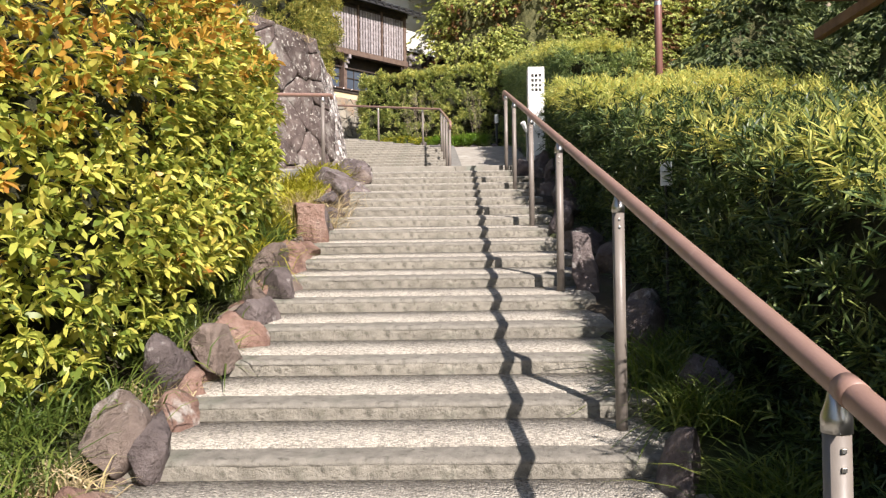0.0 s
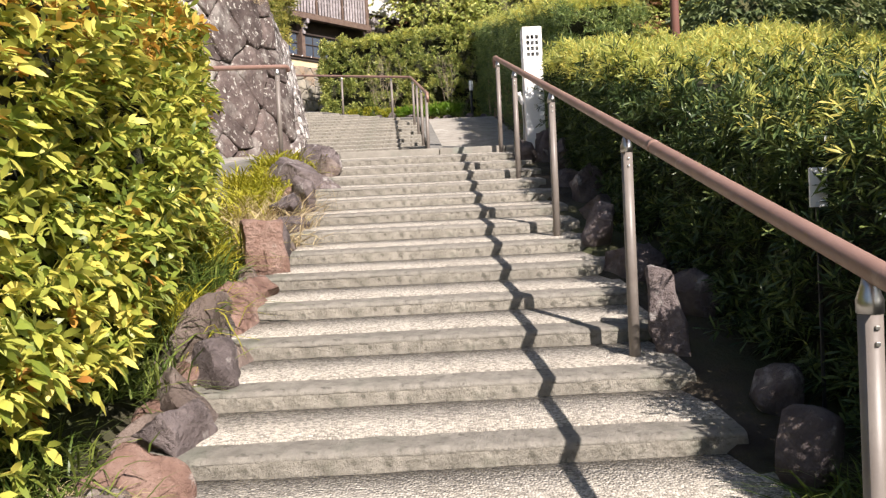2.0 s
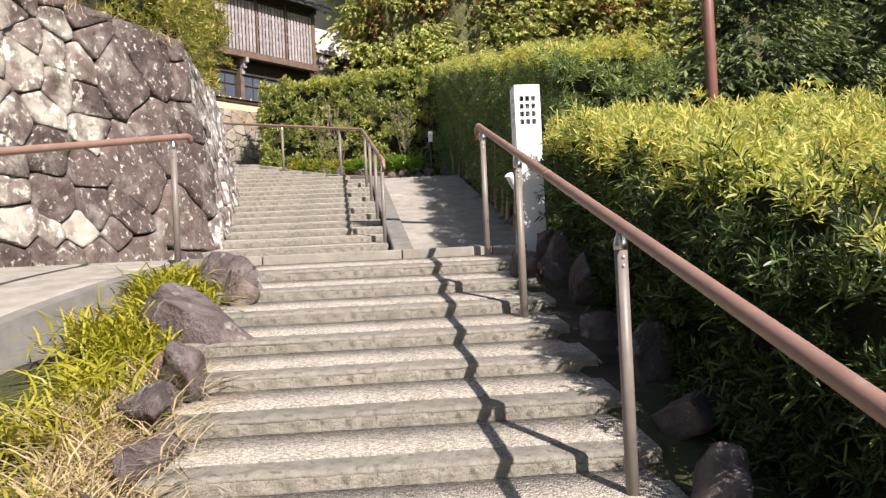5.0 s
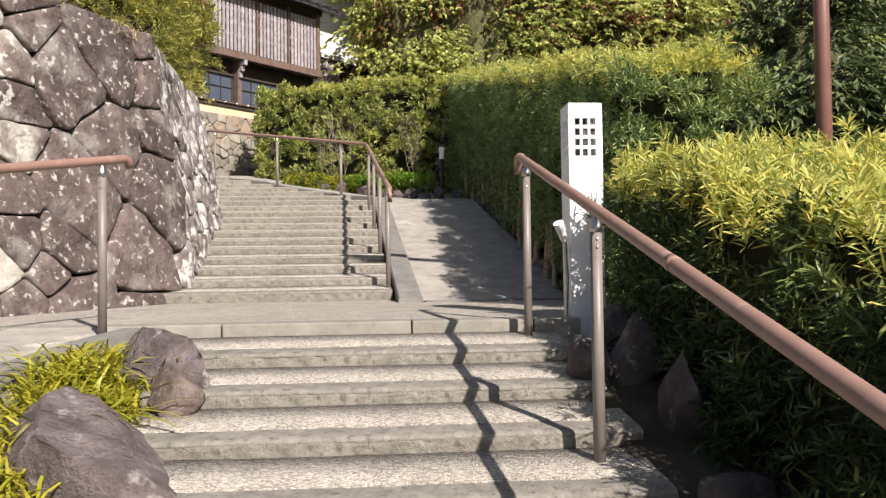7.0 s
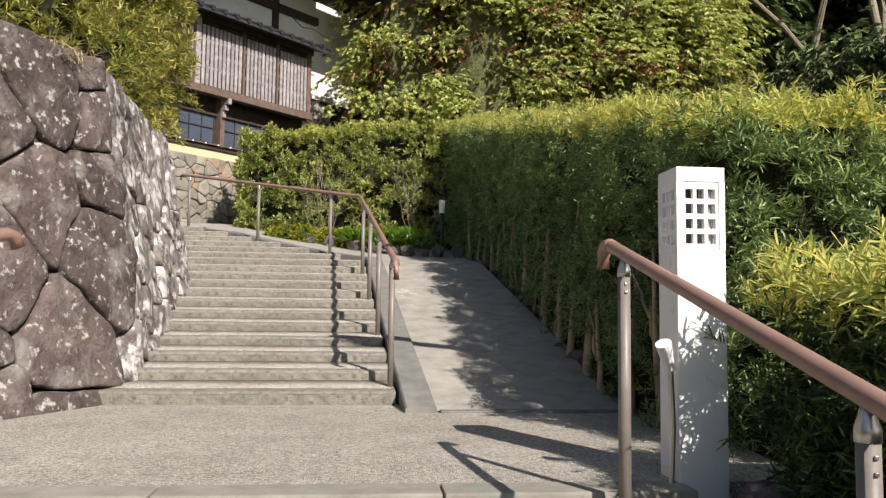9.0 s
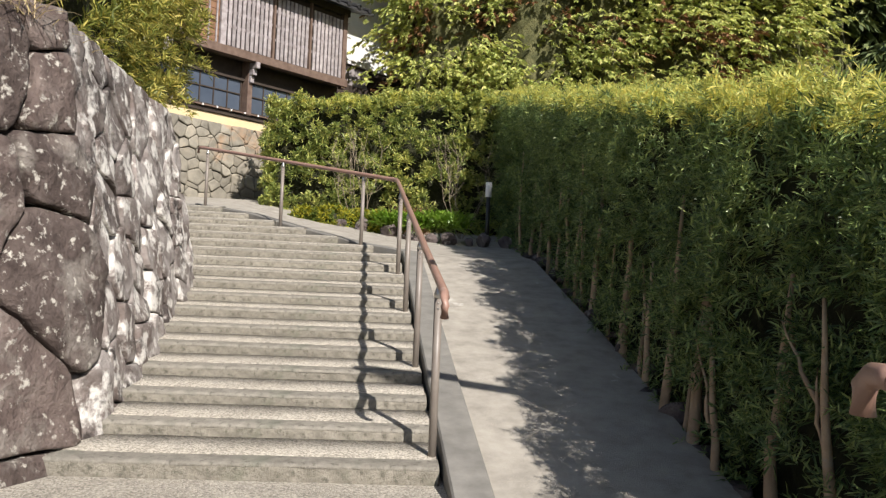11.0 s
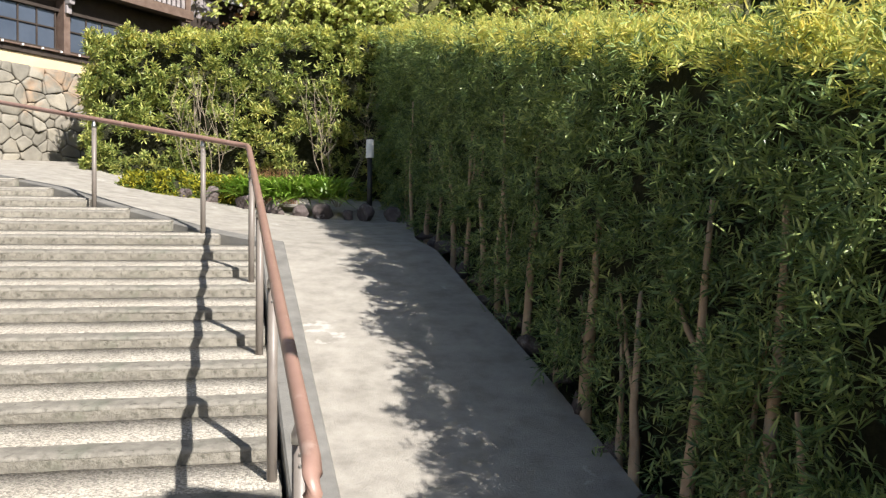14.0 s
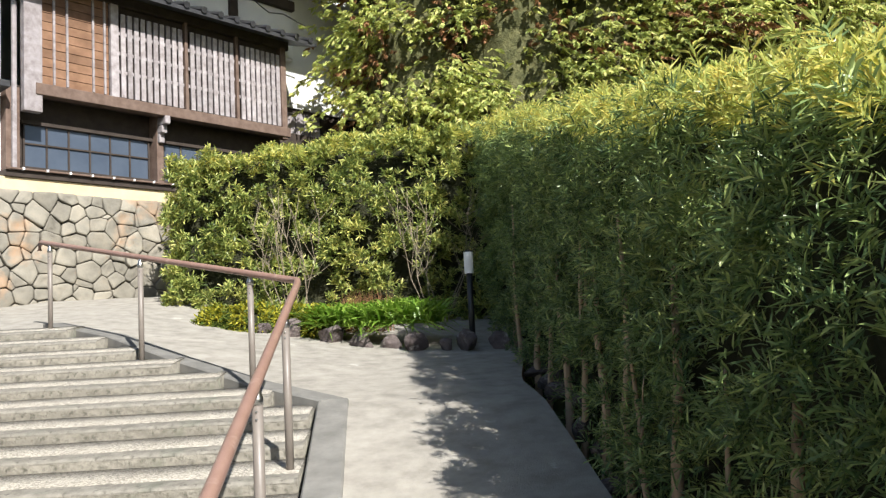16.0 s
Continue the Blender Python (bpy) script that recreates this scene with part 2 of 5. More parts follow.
PALE = mixed(mixed(material("pale_lichened_wall_stone", [(0.10, 0.075, 0.065), (0.17, 0.135, 0.12), (0.25, 0.21, 0.185)], 6, 0.9, bump=1.0, bump_scale=18, object_random=0.25, dist=0.025), (0.42, 0.40, 0.34), 2.2, 0.46, 0.6, 9, 2.0), (0.60, 0.585, 0.50), 12, 0.55, 0.63, 15)
LICHEN = mixed(mixed(mixed(material("lichened_stone", [(0.085, 0.065, 0.058), (0.155, 0.126, 0.113), (0.24, 0.204, 0.186)], 6, 0.9, bump=1.0, bump_scale=24, object_random=0.25, dist=0.035), (0.36, 0.33, 0.31), 3, 0.44, 0.66, 12, 5.0), (0.70, 0.675, 0.63), 7, 0.50, 0.60, 15, 3.0), (0.06, 0.05, 0.046), 5, 0.57, 0.66, 12, 8.0)
COBBLE = mixed(material("base_stone", [(0.17, 0.158, 0.13), (0.235, 0.217, 0.178), (0.30, 0.268, 0.212)], 3, 0.9, bump=0.6, bump_scale=20, object_random=0.25, dist=0.015), (0.36, 0.24, 0.15), 1.3, 0.58, 0.7)
BOULDER = mixed(material("edge_boulder", [(0.085, 0.068, 0.064), (0.145, 0.118, 0.112), (0.215, 0.18, 0.17)], 7, 0.85, bump=1.0, bump_scale=26, object_random=0.2, dist=0.045), (0.40, 0.37, 0.345), 8, 0.59, 0.68, 11)
MIDROCK = mixed(material("streaked_boulder", [(0.13, 0.098, 0.08), (0.21, 0.163, 0.136), (0.29, 0.24, 0.21)], 6, 0.85, bump=1.0, bump_scale=28, object_random=0.2, dist=0.035), (0.45, 0.42, 0.38), 4, 0.57, 0.66, 12)
REDROCK = mixed(material("reddish_boulder", [(0.15, 0.088, 0.068), (0.25, 0.155, 0.12), (0.34, 0.235, 0.19)], 7, 0.85, bump=1.0, bump_scale=30, object_random=0.15, dist=0.035), (0.42, 0.39, 0.35), 6, 0.62, 0.7, 9)
MORTAR = material("joint_shadow_earth", [(0.05, 0.042, 0.035), (0.09, 0.08, 0.065)], 9, 1.0, bump=0.6)
SOIL = mixed(material("dark_soil", [(0.03, 0.023, 0.017), (0.06, 0.048, 0.034), (0.095, 0.078, 0.055)], 3, 1.0, bump=1.0, bump_scale=22, dist=0.03), (0.06, 0.075, 0.025), 0.5, 0.45, 0.62, 9)
RAIL = mixed(material("brown_rail_coating", [(0.25, 0.15, 0.115), (0.30, 0.185, 0.145)], 9, 0.42, bump=0.08, bump_scale=90, spec=0.5), (0.36, 0.25, 0.2), 14, 0.6, 0.72)
POST = material("grey_brown_post_paint", [(0.17, 0.145, 0.125), (0.21, 0.185, 0.16)], 10, 0.45, bump=0.08, bump_scale=90, spec=0.5)
STEEL = material("bare_steel", [(0.45, 0.44, 0.42), (0.6, 0.59, 0.57)], 20, 0.35, 1.0, bump=0.1)
WHITE = mixed(material("white_pillar_paint", [(0.76, 0.76, 0.74), (0.82, 0.82, 0.8)], 7, 0.6, bump=0.12, bump_scale=45), (0.58, 0.55, 0.50), 9, 0.60, 0.74)
HOLE = material("pillar_opening_dark", [(0.09, 0.09, 0.092), (0.14, 0.14, 0.14)], 8, 0.8)
PLASTER = mixed(material("white_plaster", [(0.62, 0.62, 0.62), (0.72, 0.72, 0.71)], 2, 0.9, bump=0.1), (0.5, 0.49, 0.47), 1.5, 0.6, 0.75)
CREAM = material("cream_plaster", [(0.56, 0.45, 0.26), (0.63, 0.52, 0.33)], 3, 0.9, bump=0.15)
DARKWOOD = material("dark_stained_timber", [(0.03, 0.022, 0.018), (0.055, 0.042, 0.034)], 6, 0.75, bump=0.3, bump_scale=40)
BEAM = material("brown_weathered_beam", [(0.10, 0.065, 0.05), (0.17, 0.12, 0.095)], 7, 0.8, bump=0.4, bump_scale=35)
LATTICE = material("silvered_lattice_wood", [(0.20, 0.172, 0.17), (0.29, 0.26, 0.262), (0.37, 0.34, 0.345)], 9, 0.85, bump=0.3, bump_scale=45, object_random=0.18)
BOARD = material("brown_wall_board", [(0.13, 0.07, 0.04), (0.22, 0.125, 0.075)], 5, 0.8, bump=0.4, bump_scale=30, object_random=0.2)
ROOF = material("dark_roof_tile", [(0.025, 0.025, 0.027), (0.05, 0.05, 0.053)], 6, 0.5, bump=0.2)
GLASS = material("blue_grey_window_glass", [(0.055, 0.07, 0.098), (0.075, 0.092, 0.122)], 2, 0.15, bump=0.02, spec=0.5)
BARK = mixed(material("pale_bark", [(0.33, 0.225, 0.145), (0.50, 0.375, 0.255)], 6, 0.9, bump=0.8, bump_scale=25, dist=0.01), (0.36, 0.33, 0.28), 8, 0.6, 0.7)
DARKBARK = material("dark_bark", [(0.06, 0.045, 0.035), (0.12, 0.09, 0.07)], 6, 0.95, bump=0.8, bump_scale=20)
TWIG = material("bare_twig", [(0.20, 0.16, 0.11), (0.32, 0.27, 0.2)], 12, 0.9)
# Near-black filler colour: painted shade between the leaves of hedges and bushes.
CORE = material("painted_inner_shade", [(0.018, 0.022, 0.010), (0.05, 0.05, 0.026)], 9, 1.0, bump=1.0, bump_scale=20, dist=0.05)
TREECORE = material("inner_conifer_twigs", [(0.07, 0.075, 0.032), (0.15, 0.145, 0.065)], 5, 1.0, bump=1.0, bump_scale=12, dist=0.08)
POLE = material("reddish_brown_pole_paint", [(0.17, 0.075, 0.06), (0.21, 0.1, 0.08)], 4, 0.4, spec=0.5, bump=0.05)
BLACK = material("black_post_paint", [(0.015, 0.015, 0.016), (0.03, 0.03, 0.03)], 8, 0.4, spec=0.5)
LAMPWHITE = material("white_lamp_cover", [(0.74, 0.74, 0.74), (0.8, 0.8, 0.8)], 8, 0.4, bump=0)
# Leaf colour darkened to put the lower hedge's shade into its face.
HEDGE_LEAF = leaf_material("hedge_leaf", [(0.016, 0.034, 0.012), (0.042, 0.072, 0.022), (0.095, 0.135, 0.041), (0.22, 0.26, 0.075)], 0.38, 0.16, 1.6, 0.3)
# The same leaf painted paler, to lift the tall hedge's shaded face.
LIFTED_LEAF = leaf_material("lifted_hedge_leaf", [(0.045, 0.085, 0.034), (0.13, 0.20, 0.072), (0.265, 0.345, 0.115), (0.48, 0.53, 0.18)], 0.34, 0.24, 1.6, 0.42)
# Yellow young leaves, also brightened to paint the sunlit top of the hedges.
HEDGE_TIP = leaf_material("hedge_young_lit_leaf", [(0.29, 0.37, 0.09), (0.52, 0.56, 0.155), (0.70, 0.66, 0.18), (0.80, 0.65, 0.15)], 0.45, 0.5)
BUSH_LEAF = leaf_material("bush_leaf", [(0.07, 0.12, 0.021), (0.24, 0.295, 0.048), (0.50, 0.50, 0.095), (0.72, 0.60, 0.14)], 0.4, 0.32)
BUSH_OLD = leaf_material("bush_turning_leaf", [(0.54, 0.43, 0.07), (0.58, 0.34, 0.06), (0.46, 0.20, 0.05)], 0.45, 0.3)
BACK_LEAF = leaf_material("back_hedge_leaf", [(0.065, 0.105, 0.028), (0.21, 0.27, 0.07), (0.45, 0.48, 0.14), (0.70, 0.63, 0.19)], 0.36)
SHAGGY_LEAF = leaf_material("shaggy_shrub_leaf", [(0.09, 0.125, 0.028), (0.25, 0.28, 0.062), (0.48, 0.44, 0.11), (0.68, 0.55, 0.15)], 0.4, 0.35)
HINOKI = leaf_material("cypress_spray", [(0.23, 0.29, 0.085), (0.43, 0.49, 0.14), (0.60, 0.62, 0.20), (0.70, 0.60, 0.25)], 0.6, 0.36, 0.9)
HINOKI_DRY = leaf_material("dry_cypress_spray", [(0.20, 0.10, 0.045), (0.30, 0.16, 0.07)], 0.7, 0.2)
WOODS = leaf_material("dark_wood_leaf", [(0.04, 0.065, 0.025), (0.11, 0.15, 0.055), (0.26, 0.29, 0.11)], 0.5, 0.2, 0.6)
GRASS = leaf_material("green_grass_blade", [(0.05, 0.09, 0.016), (0.115, 0.165, 0.03), (0.24, 0.27, 0.06)], 0.45, 0.3)
STRAW = leaf_material("straw_grass_blade", [(0.40, 0.31, 0.17), (0.60, 0.48, 0.30), (0.46, 0.40, 0.15)], 0.6, 0.25)
LILY = leaf_material("fresh_strap_leaf", [(0.10, 0.20, 0.02), (0.20, 0.34, 0.04), (0.34, 0.46, 0.08)], 0.4, 0.3)
LIME = leaf_material("yellow_green_blade", [(0.22, 0.24, 0.02), (0.38, 0.36, 0.03), (0.46, 0.40, 0.05)], 0.5, 0.3)

# ---- ground ----
EDGE1, RISE1, RUN1, LAND = 9.60, 0.117, 0.450, 2.58
EDGE2, RISE2, RUN2 = 12.30, 0.11, 0.432
RISER, SINK, BAND = 0.072, 0.0225, 0.125     # upright face, how far an edge lies under the line of rise, smooth strip on a tread
WALL = [(-4.1, 7.4), (-1.82, 12.4), (-2.0, 15.9), (-5.2, 18.6)]


def stair_z(y):
    """The height of the way along y."""
    if y < 9.4:
        return LAND + (y - 9.8) * RISE1 / RUN1
    return float(np.interp(y, (9.4, 12.2, 17.2, 20.3, 23, 27), (2.5, 2.55, 3.78, 4.1, 4.6, 4.8)))


def ramp_z(x, y):
    """The height of the concrete ramp beside the upper steps."""
    z = float(np.interp(y, (11.9, 12.1, 17.2, 20.4, 23.5), (LAND, 2.62, 3.90, 4.20, 4.62)))
    return z + min(0.4, 0.13 * max(0.0, 0.1 - x)) * min(1.0, max(0.0, (y - 17.0) / 2.2))


def behind_wall(x, y):
    """Metres behind the face of the retaining wall; negative in front."""
    best = 1e9
    inside = True
    for (ax, ay), (bx, by) in zip(WALL, WALL[1:]):
        dx, dy = bx - ax, by - ay
        n = math.hypot(dx, dy)
        d = (-(x - ax) * dy + (y - ay) * dx) / n
        best = min(best, d)
    return best


def ground_z(x, y):
    z = stair_z(max(-12.0, min(y, 26.0))) - 0.22
    if x < -1.05 and y < 9.3:
        z += (0.42 - 0.27 * min(1.0, max(0.0, (y - 5.2) / 1.2))) * min(1.0, (-1.05 - x) / 0.7)
        if x < -2.1 and y > 3:
            z = min(z, 1.2 + 0.13 * y)
    if y < 12.6 and x < -1.36 - 0.45 * (9.58 - y) and behind_wall(x, y) < 0.5:
        z = min(z, LAND - 0.2 * max(0.0, 9.58 - y) - 0.28)
    if behind_wall(x, y) > 0.55:
        z = max(z, 4.75)
    if y > 29:
        z += min(16.0, 0.4 * (y - 29))
    if x > 5 and y > 4:
        z += min(10.0, 0.22 * (x - 5))
    if x > 0.7 and y < 9.3:
        z += 0.21
    return z + 0.03 * noise.noise((x * 1.3, y * 1.3, 0))


def axis(fine0, fine1, step, far):
    inner = list(np.arange(fine0, fine1, step))
    out = [fine1 + far * f for f in (0.0, 0.02, 0.05, 0.1, 0.2, 0.4, 1.0)]
    low = [fine0 - far * f for f in (1.0, 0.4, 0.2, 0.1, 0.05, 0.02)]
    return low + inner + out


gx, gy = axis(-7, 9, 0.25, 400), axis(-6, 34, 0.25, 400)
verts = [(x, y, ground_z(x, y)) for y in gy for x in gx]
w = len(gx)
faces = [(j * w + i, j * w + i + 1, (j + 1) * w + i + 1, (j + 1) * w + i) for j in range(len(gy) - 1) for i in range(w - 1)]
tagged(part("ground", raw_mesh("ground", verts, faces, smooth=True), SOIL), "dark leaf-strewn soil on a slope", "ground", kind="structure")


# ---- steps ----
def step_mesh(x0, x1, depth, slope, seed):
    """One cast step: a tread that falls to the front, and a rough, pitted riser."""
    h = RISER
    prof = [(depth, slope * depth), (0.2, slope * 0.2), (0.03, slope * 0.03), (0.008, -0.004), (0.002, -0.012), (-0.002, -0.022), (-0.003, -0.036), (-0.003, -0.052), (-0.006, -h), (-0.006, -h - 0.12), (depth, -h - 0.12)]
    n = 60
    vs = []
    for i in range(n + 1):
        x = x0 + (x1 - x0) * i / n
        for j, (y, z) in enumerate(prof):
            a = noise.noise((x * 5, seed * 7.1, z * 6)) if 2 < j < 9 else 0
            c = noise.noise((x * 19, seed * 5.3, z * 24)) if 4 < j < 9 else 0
            b = noise.noise((x * 1.4, seed * 3.3, 4)) if j < 5 else 0
            vs.append((x, y + 0.006 * a + 0.005 * c, z + 0.004 * b + (0.003 * a if 1 < j < 5 else 0)))
    k = len(prof)
    fs = [(i * k + j, i * k + (j + 1) % k, (i + 1) * k + (j + 1) % k, (i + 1) * k + j) for i in range(n) for j in range(k)]
    bm = bmesh.new()
    bv = [bm.verts.new(v) for v in vs]
    for f in fs:
        bm.faces.new([bv[i] for i in f])
    bm.faces.new(bv[:k])
    bm.faces.new(bv[-k:][::-1])
    bmesh.ops.recalc_face_normals(bm, faces=bm.faces)
    me = bpy.data.meshes.new("step")
    bm.to_mesh(me)
    bm.free()
    me.polygons.foreach_set("use_smooth", [True] * len(me.polygons))
    me.materials.append(CONCRETE)
    return me


def strip_mesh(x0, x1, y0, y1, top, slope, mat, seed, ragged=0.012):
    """A thin sloping slab with ragged front and back edges, let into a step."""
    n = 60
    vs = []
    for i in range(n + 1):
        x = x0 + (x1 - x0) * i / n
        a, b = ragged * noise.noise((x * 9, seed, 0)) + 0.5 * ragged * noise.noise((x * 31, seed, 2)), ragged * 0.4 * noise.noise((x * 9, seed, 5))
        c = 0.004 * noise.noise((x * 1.4, seed * 3.3, 4))
        vs += [(x, y0 + a, top - 0.02 + slope * y0), (x, y0 + a, top + c + slope * y0), (x, y1 + b, top + c + slope * y1), (x, y1 + b, top - 0.02 + slope * y1)]
    fs = [(i * 4 + j, i * 4 + 4 + j, i * 4 + 5 + j, i * 4 + 1 + j) for i in range(n) for j in range(3)]
    me = raw_mesh("strip", vs, [f[::-1] for f in fs])
    me.materials.append(mat)
    return me


def nosing_mesh(x0, x1, slope, seed):
    """The smooth strip along the front of a tread, with its worn, rounded edge."""
    n, prof = 40, [(BAND + 0.02, 0.003), (0.07, 0.003), (0.022, 0.003), (0.008, 0.0005), (0.0, -0.006), (-0.0035, -0.013), (-0.0005, -0.019)]
    k = len(prof)
    vs = []
    for i in range(n + 1):
        x = x0 + (x1 - x0) * i / n
        a, b, c = noise.noise((x * 6, seed, 0)), noise.noise((x * 1.4, (seed - 9) * 3.3, 4)), noise.noise((x * 12, seed, 15))
        for j, (y, z) in enumerate(prof):
            vs.append((x, y + 0.003 * a * (2 < j < 6), z + slope * max(y, 0) + 0.004 * b + (0.004 * c if j > 3 else 0)))
    me = raw_mesh("nosing", vs, [(i * k + j, i * k + j + 1, i * k + k + j + 1, i * k + k + j) for i in range(n) for j in range(k - 1)], smooth=True)
    me.materials.append(NOSING)
    return me


def flight(name, label, x0, x1, run, rise, count, edge, base, sign, left=None, right=None):
    stair = thing(name, label, "stairs", kind="structure")
    shared = {}
    slope = (rise - RISER) / run
    for k in range(1, count + 1):
        if sign < 0:
            y, z = edge - run * k, base - rise * k - SINK
        else:
            y, z = edge + run * (k - 1), base + rise * k - SINK
        a = x0 if left is None else left(y + run / 2)
        b = x1 if right is None else right(y + run / 2)
        key = (k % 5, round(a, 2), round(b, 2))
        if key not in shared:
            shared[key] = (step_mesh(a, b, run + 0.03, slope, k % 5), strip_mesh(a + 0.01, b - 0.01, BAND, run + 0.002, 0.0075, slope, GRAVEL, k % 5), nosing_mesh(a + 0.003, b - 0.003, slope, k % 5 + 9))
        s = new("step", shared[key][0])
        s.parent, s.location = stair, (0, y, z)
        for nm, me in (("gravel_tread", shared[key][1]), ("nosing", shared[key][2])):
            g = new(nm, me)
            g.parent = s
    return stair


def right_end(y):
    return -0.06 - 0.043 * (y - 12.3) if y < 17.4 else -0.28 - (y - 17.4) * 1.03


def left_end(y):
    return float(np.interp(y, (12, 15.6, 17, 20.5), (-2.25, -2.5, -4.0, -5.4)))


flight("lower_stairs", "weathered concrete steps with washed gravel treads", -1.22, 0.8, RUN1, RISE1, 27, EDGE1, LAND, -1, right=lambda y: 0.8 + 0.07 * noise.noise((y * 3, 2, 0)))
flight("upper_stairs", "weathered concrete steps narrowing towards a kerb", 0, 0, RUN2, RISE2, 18, EDGE2, LAND, 1, left_end, right_end)

# ---- landing, left ramp, right ramp ----
landing = thing("landing", "level landing of washed gravel with a concrete front edge", "landing", kind="structure")


def landing_z(y):
    return LAND - SINK + SINK * (y - EDGE1) / (EDGE2 - EDGE1)


def slab(corners, thick, lift=0.0, bevel=0.0):
    """A slab on the landing's slope over corners of the plan."""
    bm = bmesh.new()
    low = [bm.verts.new((x, y, landing_z(y) - thick)) for x, y in corners]
    top = [bm.verts.new((x, y, landing_z(y) + lift)) for x, y in corners]
    bm.faces.new(top)
    bm.faces.new(low[::-1])
    for i in range(len(corners)):
        j = (i + 1) % len(corners)
        bm.faces.new((low[i], low[j], top[j], top[i]))
    bmesh.ops.recalc_face_normals(bm, faces=bm.faces)
    if bevel:
        bmesh.ops.bevel(bm, geom=list(bm.edges), offset=bevel, segments=2, affect="EDGES", profile=0.6)
    return bm


part("gravel_bed", slab(((-3.15, EDGE1 + 0.17), (1.55, EDGE1 + 0.17), (1.55, 12.5), (-1.9, 12.5)), 0.3, 0.001), GRAVEL, landing)
for xa, xb in ((-3.2, -2.2), (-2.192, -1.048), (-1.04, -0.02), (-0.012, 0.66), (0.668, 0.93)):
    part("edge_block", slab(((xa, EDGE1), (xb, EDGE1), (xb, EDGE1 + 0.185), (xa, EDGE1 + 0.185)), 0.25, 0.005, 0.009), EDGE, landing)


def left_ramp_point(s, f):
    """A point of the ramp that falls away beside the retaining wall."""
    a = Vector((-3.02 - 0.42 * s, EDGE1 + 0.02 - 0.908 * s, 0))
    b = Vector((-1.40 - 0.42 * s, EDGE1 + 0.02 - 0.908 * s, 0))
    p = b.lerp(a, f)
    p.z = LAND - SINK - 0.006 - (0.09 * s + 0.045 * s * s if s < 2 else 0.18 * s)
    return p


n = 24
vs = [tuple(left_ramp_point(s * 0.3, f / 6)) for s in range(n + 1) for f in range(7)]
vs += [(x, y, z - 0.3) for x, y, z in vs]
q = (n + 1) * 7
fs = [(s * 7 + f, s * 7 + f + 1, s * 7 + 8 + f, s * 7 + 7 + f) for s in range(n) for f in range(6)]
fs += [(s * 7, s * 7 + 7, s * 7 + 7 + q, s * 7 + q) for s in range(n)]
tagged(part("side_ramp", raw_mesh("side_ramp", vs, fs), RAMP), "pale concrete ramp falling away beside the wall", "ramp", kind="structure")
bm = bmesh.new()
prev = None
for s in range(n + 1):
    p, r = left_ramp_point(0.12 + s * 0.29, -0.02), left_ramp_point(0.12 + s * 0.29, 0.05)
    ring = [bm.verts.new(v) for v in ((p.x, p.y, p.z - 0.45), (p.x, p.y, p.z + 0.02), (p.x + (r.x - p.x), r.y, p.z + 0.02), (r.x, r.y, p.z - 0.45))]
    if prev:
        for i in range(3):
            bm.faces.new((prev[i], prev[i + 1], ring[i + 1], ring[i]))
    prev = ring
bmesh.ops.recalc_face_normals(bm, faces=bm.faces)
tagged(part("side_kerb", bm, KERB), "dark concrete kerb along the side ramp", "kerb", kind="structure")


def ramp_left(y):
    return 0.1 - 0.05 * (y - 12) if y < 17.5 else -0.17 - (y - 17.5) * 1.08


rows = list(np.arange(11.92, 24.4, 0.25))
cols = 9
vs = []
for y in rows:
    a, b = (ramp_left(y) if y < 20.0 else -5.6), float(np.interp(y, (11.9, 14.5, 18.0, 20.4, 24), (1.42, 1.37, 1.2, 1.6, 1.6)))
    for i in range(cols):
        x = a + (b - a) * i / (cols - 1)
        vs.append((x, y, ramp_z(x, y) + 0.006 * noise.noise((x * 2, y * 2, 3))))
fs = [(j * cols + i, j * cols + i + 1, (j + 1) * cols + i + 1, (j + 1) * cols + i) for j in range(len(rows) - 1) for i in range(cols - 1)]
tagged(part("ramp", raw_mesh("ramp", vs, fs, smooth=True), RAMP), "smooth concrete ramp beside the upper steps", "ramp", kind="structure")

kerb_line = [(0.075, 11.86), (0.02, 13.2), (-0.04, 14.6), (-0.09, 15.9), (-0.15, 17.4), (-0.75, 18.0), (-1.5, 18.75), (-2.35, 19.6), (-3.25, 20.4)]
kerb = thing("stair_kerb", "grey concrete kerb between the steps and the ramp", "kerb", kind="structure")
for (xa, ya), (xb, yb) in zip(kerb_line, kerb_line[1:]):
    d = Vector((xb - xa, yb - ya, 0)).normalized()
    nn = Vector((d.y, -d.x, 0)) * 0.105
    bm = bmesh.new()
    ends = []
    for (x, y), cut in (((xa, ya), 0.004), ((xb, yb), -0.004)):
        z = ramp_z(x, y) + 0.035
        c = Vector((x, y, 0)) + d * cut
        ends.append([bm.verts.new(v) for v in (c - nn + Vector((0, 0, z - 0.5)), c - nn * 0.97 + Vector((0, 0, z - 0.012)), c - nn * 0.87 + Vector((0, 0, z)), c + nn * 0.87 + Vector((0, 0, z)), c + nn * 0.97 + Vector((0, 0, z - 0.012)), c + nn + Vector((0, 0, z - 0.5)))])
    for i in range(5):
        bm.faces.new((ends[0][i], ends[0][i + 1], ends[1][i + 1], ends[1][i]))
    bm.faces.new(ends[0])
    bm.faces.new(ends[1])
    bmesh.ops.recalc_face_normals(bm, faces=bm.faces)
    part("kerb_stone", bm, KERB, kerb)
part("ramp_foot", box(0.2, 1.42, 11.86, 11.95, LAND - 0.2, LAND + 0.012, 0.006), KERB, kerb)


